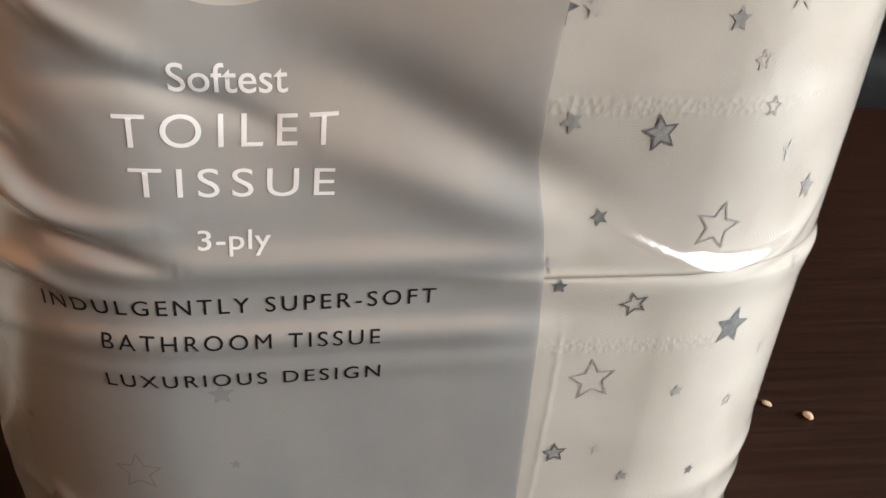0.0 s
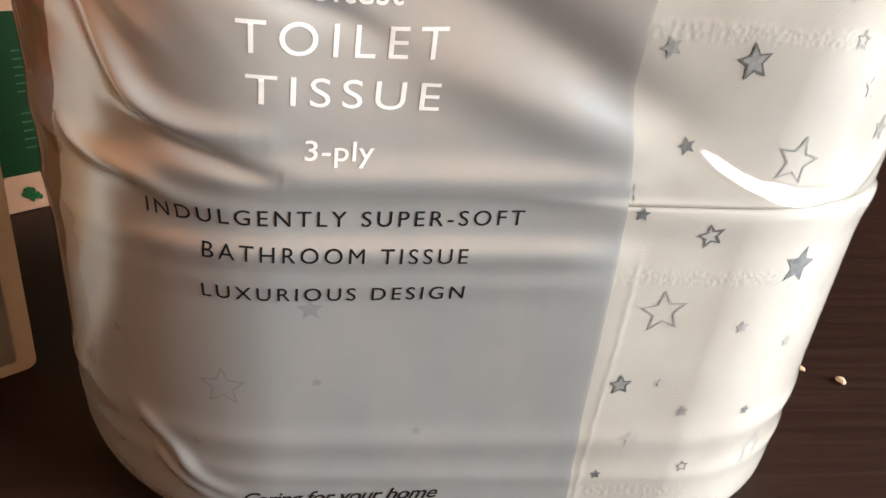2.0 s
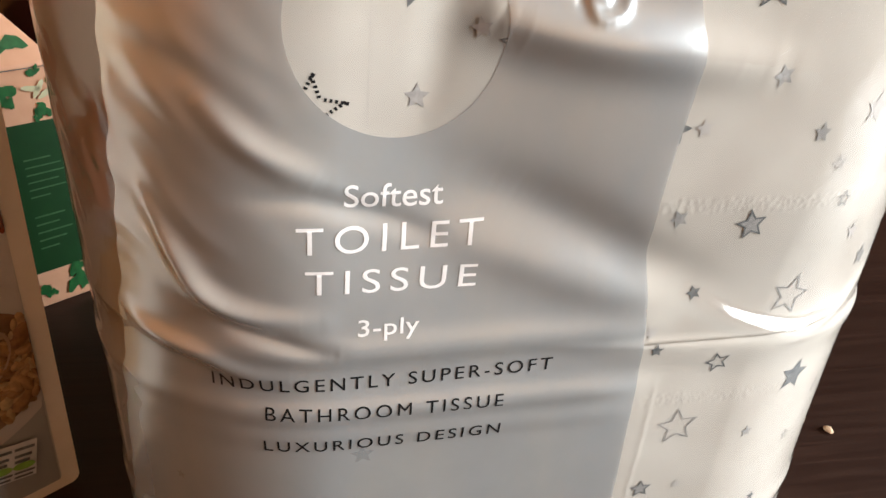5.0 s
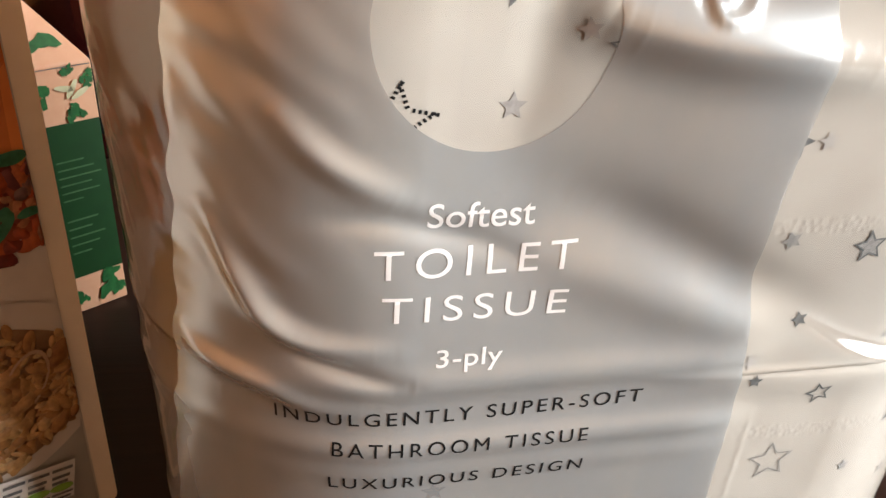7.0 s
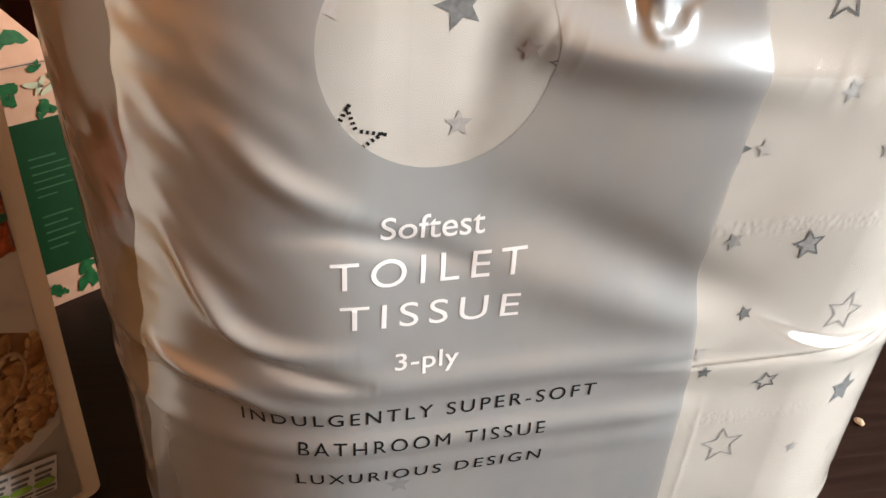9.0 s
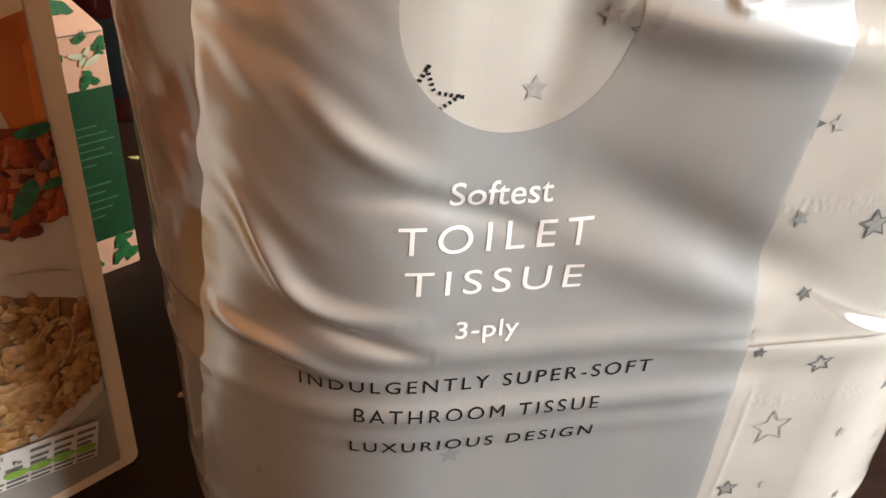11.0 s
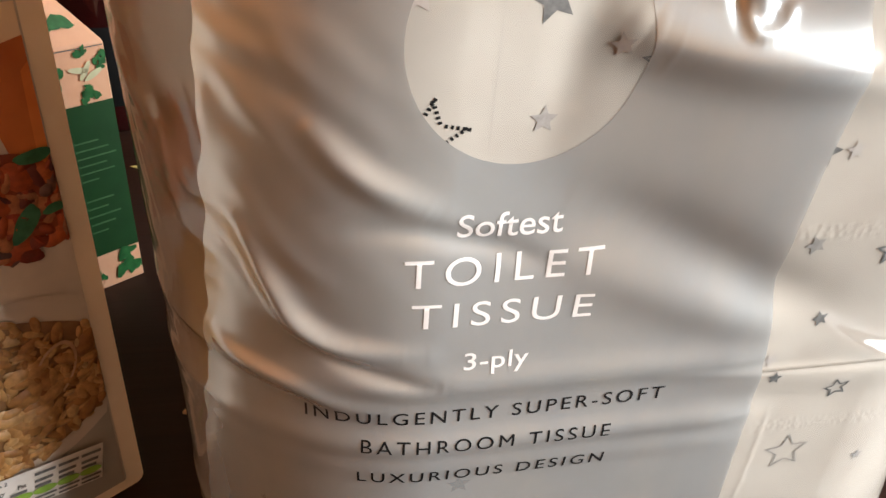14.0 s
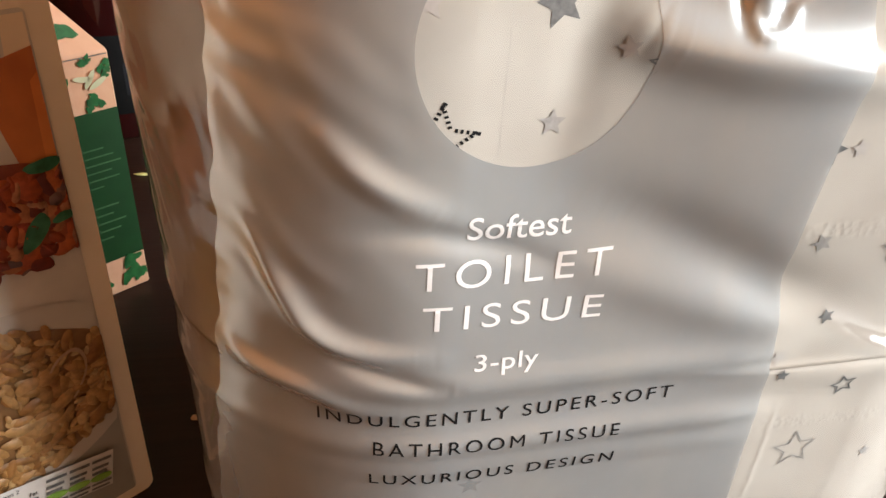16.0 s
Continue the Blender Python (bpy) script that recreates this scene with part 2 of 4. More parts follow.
LEAF = surface("printed_leaf", (0.02, 0.1, 0.04), (0.06, 0.24, 0.12), 260, 0.4)
LABEL_WHITE = surface("label_white", (0.68, 0.64, 0.6), (0.78, 0.74, 0.7), 200, 0.45)
LABEL_GREEN = surface("label_green", (0.2, 0.38, 0.05), (0.3, 0.5, 0.08), 200, 0.45)
PINK = surface("peach_card", (0.8, 0.43, 0.26), (0.85, 0.49, 0.31), 150, 0.5)
GREEN = surface("bottle_green_card", (0.005, 0.046, 0.009), (0.008, 0.062, 0.013), 90, 0.45)
HERB = surface("herb_green", (0.009, 0.085, 0.02), (0.025, 0.18, 0.045), 300, 0.5)
HERB_PALE = surface("pale_herb", (0.62, 0.6, 0.36), (0.72, 0.7, 0.48), 300, 0.5)
FINE_PRINT = surface("fine_print", (0.05, 0.14, 0.055), (0.08, 0.19, 0.08), 300, 0.5)
RED_GLASS = surface("dark_red_glass", (0.012, 0.0018, 0.0018), (0.022, 0.003, 0.003), 30, 0.08, coat=0.6)
BLACK_LABEL = surface("black_label", (0.003, 0.003, 0.003), (0.005, 0.005, 0.005), 60, 0.75, spec=0.08)
GREY_PRINT = surface("grey_print", (0.010, 0.010, 0.011), (0.014, 0.014, 0.016), 100, 0.7, spec=0.08)
CRUMB = surface("crumb", (0.62, 0.4, 0.24), (0.78, 0.58, 0.4), 500, 0.8, bump=0.0006, bump_scale=900)
CRUMB_GREEN = surface("dry_herb_flake", (0.4, 0.38, 0.12), (0.55, 0.52, 0.2), 500, 0.8)


# ---- helpers for building ----
def mesh_ob(name, verts, faces, mat, parent=None, label="", smooth=True, uv=None):
    me = bpy.data.meshes.new(name)
    me.from_pydata([tuple(map(float, v)) for v in verts], [], faces)
    me.update()
    if uv is not None:
        layer = me.uv_layers.new(name="sheet")
        idx = np.empty(len(me.loops), dtype=np.int32)
        me.loops.foreach_get("vertex_index", idx)
        layer.data.foreach_set("uv", np.asarray(uv, float)[idx].ravel())
    if smooth:
        me.polygons.foreach_set("use_smooth", np.ones(len(me.polygons), bool))
    me.materials.append(mat)
    ob = new(name, me)
    if parent is not None:
        ob.parent = parent
    if label:
        tagged(ob, label)
    return ob


def part(name, bm, mat, parent=None, label="", smooth=False):
    me = bpy.data.meshes.new(name)
    bm.to_mesh(me)
    bm.free()
    if smooth:
        me.polygons.foreach_set("use_smooth", np.ones(len(me.polygons), bool))
    me.materials.append(mat)
    ob = new(name, me)
    if parent is not None:
        ob.parent = parent
    if label:
        tagged(ob, label)
    return ob


def box_bm(x0, x1, y0, y1, z0, z1, bevel=0.0, seg=2):
    bm = bmesh.new()
    bmesh.ops.create_cube(bm, size=1, matrix=Matrix.LocRotScale(((x0 + x1) / 2, (y0 + y1) / 2, (z0 + z1) / 2), None, (x1 - x0, y1 - y0, z1 - z0)))
    if bevel:
        bmesh.ops.bevel(bm, geom=bm.edges[:], offset=bevel, segments=seg, affect="EDGES", profile=0.5)
    return bm


def thing(name, label, category, m=None, group=""):
    ob = new(name)
    ob.empty_display_size = 0.02
    if m is not None:
        ob.matrix_world = m
    return tagged(ob, label, category, group)


# ---- the room ----
X0, X1, Y0, Y1, Z0, Z1 = -0.78, WX, -1.45, 2.2, -0.75, 1.75
tagged(part("floor", box_bm(X0 - 0.1, X1 + 0.1, Y0 - 0.1, Y1 + 0.1, Z0 - 0.1, Z0), FLOORING), "brown wooden floor in dim light", "floor", kind="structure")
tagged(part("ceiling", box_bm(X0 - 0.1, X1 + 0.1, Y0 - 0.1, Y1 + 0.1, Z1, Z1 + 0.1), CEILING_TINT), "plain unseen ceiling, tinted warm beige for its bounce light", "ceiling", kind="structure")
# unseen wall, stood close to throw ochre light back at the pack
tagged(part("wall_west", box_bm(X0 - 0.1, X0, Y0 - 0.1, Y1 + 0.1, Z0, Z1), OCHRE_BOUNCE), "unseen wall, ochre to bounce warm light onto the pack", "wall", kind="structure")
tagged(part("wall_north", box_bm(X0, X1, Y1, Y1 + 0.1, Z0, Z1), PLASTER_DARKENED), "beige plastered wall behind the table, darkened to reflect less", "wall", kind="structure")
# unseen wall, moved nearer the table to reflect warm light
tagged(part("wall_south", box_bm(X0, X1, Y0 - 0.1, Y0, Z0, Z1), BEIGE_BOUNCE), "unseen wall, beige to bounce warm light onto the packet", "wall", kind="structure")
bm = bmesh.new()
for a in ((WX, WX + 0.12, Y0 - 0.1, WY0, Z0, Z1), (WX, WX + 0.12, WY1, Y1 + 0.1, Z0, Z1), (WX, WX + 0.12, WY0, WY1, Z0, WZ0), (WX, WX + 0.12, WY0, WY1, WZ1, Z1)):
    tmp = bpy.data.meshes.new("tmp")
    b2 = box_bm(*a)
    b2.to_mesh(tmp)
    b2.free()
    bm.from_mesh(tmp)
    bpy.data.meshes.remove(tmp)
tagged(part("wall_east", bm, PLASTER), "beige plastered wall with a window opening", "wall", kind="structure")
win = tagged(new("window_1"), "white painted window letting in daylight", "window", kind="structure")
for nm, a in (("window_frame", (WX + 0.02, WX + 0.07, WY0, WY0 + 0.05, WZ0, WZ1)), ("window_frame", (WX + 0.02, WX + 0.07, WY1 - 0.05, WY1, WZ0, WZ1)),
              ("window_frame", (WX + 0.02, WX + 0.07, WY0 + 0.05, WY1 - 0.05, WZ0, WZ0 + 0.05)), ("window_frame", (WX + 0.02, WX + 0.07, WY0 + 0.05, WY1 - 0.05, WZ1 - 0.05, WZ1)),
              ("mullion", (WX + 0.025, WX + 0.065, (WY0 + WY1) / 2 - 0.02, (WY0 + WY1) / 2 + 0.02, WZ0 + 0.05, WZ1 - 0.05)),
              ("window_sill", (WX - 0.1, WX + 0.0, WY0 - 0.04, WY1 + 0.04, WZ0 - 0.03, WZ0 - 0.003))):
    part(nm, box_bm(*a, bevel=0.004), WHITE_PAINT, win)

# ---- the table ----
CL, CR, R0 = np.array([-0.0113, 0.0608]), np.array([0.0853, 0.0790]), 0.0611   # ends of the pack's core in plan, and its radius
DIR = (CR - CL) / np.linalg.norm(CR - CL)
YAW = math.degrees(math.atan2(DIR[1], DIR[0]))
table = thing("table", "dark brown stained wooden table with fine grain", "table", pose(0.0, 0.46, 0, 0, 0, YAW))
part("tabletop", box_bm(-0.55, 0.75, -0.95, 0.0, -0.035, 0.0, bevel=0.004, seg=3), WOOD, table, smooth=False)
for x in (-0.48, 0.68):
    for y in (-0.88, -0.07):
        part("leg", box_bm(x - 0.03, x + 0.03, y - 0.03, y + 0.03, -0.75, -0.036, bevel=0.003), WOOD, table)

# the dark seat behind the table
sofa = thing("sofa", "black leather sofa standing behind the table", "sofa", pose(0.0, 0.62, -0.75, 0, 0, YAW))
part("base", box_bm(-0.6, 0.9, 0.0, 0.75, 0.03, 0.4, bevel=0.03, seg=3), LEATHER, sofa, smooth=True)
part("backrest", box_bm(-0.6, 0.9, 0.02, 0.2, 0.402, 0.77, bevel=0.045, seg=4), LEATHER, sofa, smooth=True)
for x in (-0.52, 0.82):
    for y in (0.08, 0.66):
        part("foot", box_bm(x - 0.03, x + 0.03, y - 0.03, y + 0.03, 0.0, 0.03), WOOD, sofa)

# ---- the tissue pack ----
LEN = float(np.linalg.norm(CR - CL))
NRM = np.array([DIR[1], -DIR[0]])
HALF = LEN + math.pi * R0
TOP = 0.216


def wrap(s, z, off=0.0, round_t=0.03):
    """The place on the pack's skin at s metres round from the front's middle and z up, off metres outward."""
    s, z, off = np.broadcast_arrays(np.asarray(s, float), np.asarray(z, float), np.asarray(off, float))
    round_b = np.interp(s, [-0.12, -0.06, 0.03], [0.021, 0.014, 0.011])
    r = R0 + np.interp(s, [-0.05, 0.05], [0.0018, -0.0004]) * (z - 0.09) / 0.07 + np.interp(s, [0.05, 0.1], [0.0, -0.0011]) + off
    kb, kt = np.clip((round_b - z) / round_b, 0, 1), np.clip((z - TOP + round_t) / round_t, 0, 1)
    r = r - round_b * (1 - np.sqrt(1 - kb**2)) * 0.8 - round_t * (1 - np.sqrt(1 - kt**2)) * 0.8
    a, sg = np.abs(s), np.sign(s)
    ang = np.clip((a - LEN / 2) / R0, 0, math.pi)
    back = np.clip(a - LEN / 2 - math.pi * R0, 0, LEN / 2)
    along = sg * (np.minimum(a, LEN / 2) - back + r * np.sin(ang))
    out = r * np.cos(ang)
    mid = (CL + CR) / 2
    return np.stack([mid[0] + along * DIR[0] + out * NRM[0], mid[1] + along * DIR[1] + out * NRM[1], z], -1)


def ridge(s, z, pts, amp, w, sharp=2.0):
    """A fold that runs along a line of points on the skin and dies away at its ends."""
    h = np.zeros(np.broadcast(s, z).shape)
    total = len(pts) - 1
    for i, ((s0, z0), (s1, z1)) in enumerate(zip(pts, pts[1:])):
        d = np.array([s1 - s0, z1 - z0])
        u = np.clip(((s - s0) * d[0] + (z - z0) * d[1]) / (d @ d), 0, 1)
        dist = np.hypot(s - s0 - u * d[0], z - z0 - u * d[1])
        along = (i + u) / total
        h = np.maximum(h, np.exp(-((dist / w) ** sharp)) * np.clip(4 * along * (1 - along), 0, 1) ** 1.4)
    return amp * h


def smooth01(x):
    x = np.clip(x, 0, 1)
    return x * x * (3 - 2 * x)


_rng = np.random.RandomState(7)
WAVES = [(_rng.uniform(0.7, 1.3), _rng.uniform(0, 6.28), _rng.uniform(-0.35, 0.35)) for _ in range(7)]


def crinkle(s, z, freq, turn):
    """A soft sum of bent waves, -1 to 1, that run at an angle over the skin."""
    h = 0
    for k, ph, bend in WAVES:
        a = turn + bend
        h = h + np.sin(freq * k * (s * math.cos(a) + z * math.sin(a)) + ph + 1.3 * np.sin(freq * 0.31 * (z * math.cos(a) - s * math.sin(a)) + 2 * ph))
    return h / len(WAVES)


def swell(s, z):
    """The upper layer: the film dips between its two rolls and stands out over the right-hand one."""
    s, z = np.broadcast_arrays(np.asarray(s, float), np.asarray(z, float))
    dip = -0.0030 * smooth01((s + 0.074) / 0.042) * (1 - smooth01((s + 0.034) / 0.05))
    out = 0.0036 * smooth01((s + 0.034) / 0.09) * (1 - smooth01((s - 0.056) / 0.04))
    return (dip + out) * smooth01((z - 0.110) / 0.035)


def facets(s, z):
    """Stiff sharp facets in the clear film round the left-hand end."""
    edge = smooth01((-0.094 - 0.25 * (0.14 - z) - s) / 0.005) * smooth01((z - 0.075) / 0.03) * smooth01((s + 0.2) / 0.03)
    fac = np.abs(crinkle(s, z * 0.45, 330, 0.45)) + 0.35 * np.abs(crinkle(s + 0.2, z * 0.6, 560, 0.3))
    return 0.0004 * edge * np.clip(fac, 0, 0.5)


def creases(s, z, stiff=True):
    """How far the film stands out from the tight skin, in metres."""
    s, z = np.broadcast_arrays(np.asarray(s, float), np.asarray(z, float))
    h = 0.00025 * (1 + crinkle(s, z, 90, 0.9)) + swell(s, z)
    panel = smooth01((0.03 - s) / 0.02)
    # the waist between the two layers of rolls, and the bands beside it
    h = h - (0.0001 + 0.0002 * panel) * np.exp(-(((z - 0.1035 - 0.02 * np.clip(s, -0.09, 0.02)) / 0.0035) ** 2))
    calm_left = 1 - 0.6 * smooth01((-0.06 - s) / 0.03)
    h = h + 0.0014 * np.exp(-(((z - 0.0915 - 0.03 * s) / 0.0036) ** 2)) * panel * calm_left
    h = h + 0.0013 * np.exp(-(((z - 0.1080 - 0.03 * s) / 0.0042) ** 2)) * panel * calm_left
    h = h + 0.0006 * np.exp(-(((z - 0.084 - 0.02 * s) / 0.0035) ** 2)) * panel * calm_left
    strip = smooth01((s + 0.008) / 0.03)
    lip = z - 0.1036 + 0.04 * (s - 0.02)
    h = h + strip * 0.0011 * np.exp(-((lip / np.where(lip > 0, 0.0017, 0.0055)) ** 2))
    h = h + 0.0006 * np.exp(-(((z - 0.038) / 0.004) ** 2)) + 0.0004 * np.exp(-(((z - 0.026 + 0.02 * s) / 0.003) ** 2))
    # soft slanting dimples on the left of the panel
    left = smooth01((-0.050 - s) / 0.02) * smooth01((z - 0.105) / 0.025)
    mix = smooth01(0.5 + 1.2 * crinkle(s, z + 0.3, 170, 0.4))
    h = h + left * (0.00022 * crinkle(s, z, 400, 1.0) + 0.00020 * mix * crinkle(s + 0.1, z, 760, 1.1))
    for pts, amp, w in FOLDS:
        h = h + ridge(s, z, pts, amp, w)
    for pts, amp, w in PULLS:
        h = h + smooth01((0.052 - s) / 0.05) * ridge(s, z, pts, amp, w)
    h = h + 0.0001 * (1 + 0.4 * np.sin(z * 1500)) * np.exp(-(((s - 0.0264 + 0.0005 * np.sin(z * 60) + 0.0002 * np.sin(z * 900)) / 0.0006) ** 2)) * smooth01((0.1 - z) / 0.02)
    if stiff:
        h = h + facets(s, z) + ridge(s, z, bent(LOOSE), 0.0024, 0.0029) * smooth01((s - 0.018) / 0.006)
    return np.maximum(h, -0.0045) * np.clip(z / 0.02, 0.2, 1)


def aim(s, z):
    """Where print lies once the swelling has carried it outward, so that it stays in line as seen from in front."""
    s, z = np.broadcast_arrays(np.asarray(s, float), np.asarray(z, float))
    e, s1, z1 = 0.0005, s, z
    base = wrap(s, z)
    ts, n_z = (wrap(s + e, z) - wrap(s - e, z)) / (2 * e), np.array([0.0, 0.0, 1.0])
    nrm = np.stack([ts[..., 1], -ts[..., 0], 0 * s], -1)
    v = np.array([0.0, -0.12, 0.206]) - base
    vs, vz, vn = (v * ts).sum(-1), (v * n_z).sum(-1), np.maximum((v * nrm).sum(-1), 0.03)
    for _ in range(2):
        d = swell(s1, z1)
        s1, z1 = s + d * vs / vn, z + d * vz / vn
    return s1, z1


FOLDS = [
    ([(-0.090, 0.142), (-0.0835, 0.1295), (-0.0765, 0.1195), (-0.0670, 0.1155), (-0.0500, 0.1150)], 0.0025, 0.0028),
    ([(-0.102, 0.112), (-0.0935, 0.1065), (-0.0785, 0.1035), (-0.0680, 0.1003), (-0.0540, 0.1000)], 0.0015, 0.0026),
    ([(-0.0800, 0.1185), (-0.0700, 0.1125), (-0.0560, 0.1080), (-0.0480, 0.1070)], -0.0010, 0.0020),
    ([(-0.092, 0.170), (-0.0811, 0.1590), (-0.0734, 0.1520), (-0.0657, 0.1464)], 0.0003, 0.0030),
    ([(-0.083, 0.182), (-0.0780, 0.1741), (-0.0728, 0.1674), (-0.0670, 0.1620)], 0.0003, 0.0026),
    ([(-0.076, 0.164), (-0.0690, 0.1555), (-0.0610, 0.1500), (-0.0500, 0.1445)], 0.0013, 0.0028),
    ([(-0.090, 0.150), (-0.0830, 0.1400), (-0.0760, 0.1330), (-0.0680, 0.1300)], 0.0004, 0.0026),
    ([(-0.0720, 0.1420), (-0.0575, 0.1425), (-0.0480, 0.1400), (-0.0380, 0.1370), (-0.0260, 0.1310)], -0.0010, 0.0026),
    # the shoulder by the round window, bright above and dark below
    ([(-0.026, 0.1815), (-0.019, 0.1770), (-0.003, 0.1740), (0.0185, 0.1720), (0.040, 0.1700)], 0.0034, 0.0052),
    ([(-0.024, 0.192), (-0.0305, 0.178), (-0.0325, 0.166), (-0.037, 0.154)], -0.0007, 0.0044),
    # the gathered knot above it
    ([(0.002, 0.196), (-0.004, 0.187), (-0.0035, 0.1795)], 0.0013, 0.0018),
    ([(-0.008, 0.193), (-0.0085, 0.186), (-0.0060, 0.1785)], -0.0011, 0.0013),
    ([(0.005, 0.190), (0.0015, 0.1845), (-0.0020, 0.1815)], -0.0008, 0.0011),
    ([(-0.0020, 0.1900), (-0.0065, 0.1835), (-0.0045, 0.1785), (0.0005, 0.1800), (0.001, 0.186)], 0.0008, 0.0012),
    # tucks near the foot of the panel
    ([(-0.090, 0.0440), (-0.0770, 0.0330), (-0.0700, 0.0240), (-0.0590, 0.0190)], 0.0013, 0.0022),
    ([(-0.083, 0.0320), (-0.0750, 0.0230), (-0.0650, 0.0160)], 0.0011, 0.0020),
]
# a bent pull where the clear film stands off the paper
LOOSE = [(0.0190, 0.1255), (0.0300, 0.1170), (0.0420, 0.1098), (0.0540, 0.1058), (0.0641, 0.1048), (0.0784, 0.1075), (0.094, 0.118)]


def bent(pts, cuts=4):
    """The same line with its corners drawn out into smooth bends."""
    q = np.array([pts[0]] + list(pts) + [pts[-1]], float)
    out = []
    for a, b, c, d in zip(q, q[1:], q[2:], q[3:]):
        for t in np.arange(cuts) / cuts:
            out.append(tuple(0.5 * (2 * b + (c - a) * t + (2 * a - 5 * b + 4 * c - d) * t**2 + (3 * b - a - 3 * c + d) * t**3)))
    return out + [tuple(pts[-1])]


FOLDS = [(bent(pts), amp, w) for pts, amp, w in FOLDS]
# two pulls that end at the panel's edge
PULLS = [(bent(pts), amp, w) for pts, amp, w in (
    ([(0.050, 0.1080), (0.034, 0.1120), (0.0190, 0.1165), (-0.004, 0.1245), (-0.022, 0.1310), (-0.040, 0.1370)], 0.0011, 0.0054),
    ([(0.052, 0.1150), (0.036, 0.1205), (0.0185, 0.1270), (-0.001, 0.1365), (-0.018, 0.1440), (-0.036, 0.1500)], -0.0018, 0.0062))]


def panel_edge(z):
    """Where the silver panel ends towards the clear strip."""
    return np.interp(z, [0.0, 0.0127, 0.042, 0.069, 0.0885, 0.106, 0.115, 0.1285, 0.1406, 0.153, 0.163, 0.1747, 0.186, 0.216],
                     [0.0246, 0.0244, 0.0229, 0.0224, 0.0218, 0.0206, 0.0193, 0.0173, 0.0173, 0.0183, 0.0194, 0.0183, 0.0151, 0.012])




def panel_start(z):
    """Where the silver begins on the far side."""
    return np.interp(z, [0.0, 0.066, 0.0935, 0.133, 0.16, 0.21], [-0.121, -0.1115, -0.104, -0.0975, -0.0945, -0.091])


pack = thing("toilet_tissue_pack", "plastic-wrapped pack of star-printed toilet rolls with a silver panel", "toilet paper", None)


def grid_faces(rows, cols, closed=False):
    last = cols if closed else cols - 1
    return [(r * cols + c, r * cols + (c + 1) % cols, (r + 1) * cols + (c + 1) % cols, (r + 1) * cols + c) for r in range(rows - 1) for c in range(last)]


def paper(s, z):
    """How far the soft paper stands out below the film."""
    inside = np.hypot((s + 0.0402) / 0.0215, (z - 0.1755) / 0.0223) < 1
    return creases(s, z, False) - np.where(inside, 0.00004, 0.00018) + 0.00005 * crinkle(s, z, 260, 0.3) * (1 - 0.7 * inside)


def tissue_roll(side, z0, z1):
    cols, zs = 360, np.concatenate([[z0 + 0.0002], np.linspace(z0 + 0.001, z1 - 0.001, 120), [z1 - 0.0002]])
    s = side * np.concatenate([np.linspace(0.0001, 0.14, 300), np.linspace(0.145, HALF - 0.0012, 60)])
    ss, zz = np.meshgrid(s, zs)
    lip = np.minimum(np.minimum(zz - z0, z1 - zz) / 0.004, 1)
    off = paper(ss, zz) - 0.00004 * (1 - np.sqrt(np.clip(lip, 0, 1)))
    v = wrap(ss, zz, off).reshape(-1, 3)
    rows = len(zs)
    f = [t if side > 0 else t[::-1] for t in grid_faces(rows, cols, True)]
    f += [tuple(range(cols))[::-1 if side > 0 else 1], tuple(range((rows - 1) * cols, rows * cols))[::1 if side > 0 else -1]]
    return mesh_ob("tissue_roll", v, f, TISSUE, pack, "white quilted toilet roll printed with grey stars", uv=np.stack([ss, 2 * zz - aim(ss, zz)[1]], -1).reshape(-1, 2))


rolls = {(sd, lv): tissue_roll(sd, a, b) for sd in (-1, 1) for lv, (a, b) in enumerate(((0.003, 0.1040), (0.1040, 0.208)))}

# the clear wrap, all round
ring_s = np.concatenate([np.linspace(-HALF, -0.13, 60, endpoint=False), np.linspace(-0.13, 0.13, 520, endpoint=False), np.linspace(0.13, HALF, 60, endpoint=False)])
cols = len(ring_s)
ss, zz = np.meshgrid(ring_s, np.concatenate([[0.0004], np.linspace(0.003, TOP - 0.001, 320)]))
v = wrap(ss, zz, creases(ss, zz)).reshape(-1, 3)
f = grid_faces(321, cols, True) + [tuple(range(cols))[::-1], tuple(range(320 * cols, 321 * cols))]
film = mesh_ob("clear_wrap", v, f, FILM, pack, "shiny wrinkled clear plastic wrap", uv=np.stack([ss, zz], -1).reshape(-1, 2))
film.visible_shadow = False

# the silver panel with its round window
WIN_S, WIN_Z, WIN_A, WIN_B = -0.0402, 0.1755, 0.0190, 0.0198
cols, zs = 330, np.linspace(0.002, 0.207, 390)
u = np.linspace(0, 1, cols)
start = (panel_start(zs) + 0.0008 * np.sin(zs * 420) * np.sin(zs * 97))[:, None]
ss = start + u[None, :] * (panel_edge(zs)[:, None] - start)
zz = np.repeat(zs[:, None], cols, 1)
ds, dz = (ss - WIN_S) / WIN_A, (zz - WIN_Z) / WIN_B
rr = np.hypot(ds, dz)
within = rr < 1
ss2, zz2 = np.where(within, WIN_S + (ss - WIN_S) / np.maximum(rr, 0.01), ss), np.where(within, WIN_Z + (zz - WIN_Z) / np.maximum(rr, 0.01), zz)
ss2, zz2 = aim(ss2, zz2)
v = wrap(ss2, zz2, creases(ss2, zz2) + 0.00004).reshape(-1, 3)
flat_in = within.ravel()
keep = [q for q in grid_faces(390, cols) if not all(flat_in[k] for k in q)]
panel = mesh_ob("printed_panel", v, keep, SILVER, pack, "pearly silver printed panel with a round clear window", uv=np.stack([ss2, zz2], -1).reshape(-1, 2))


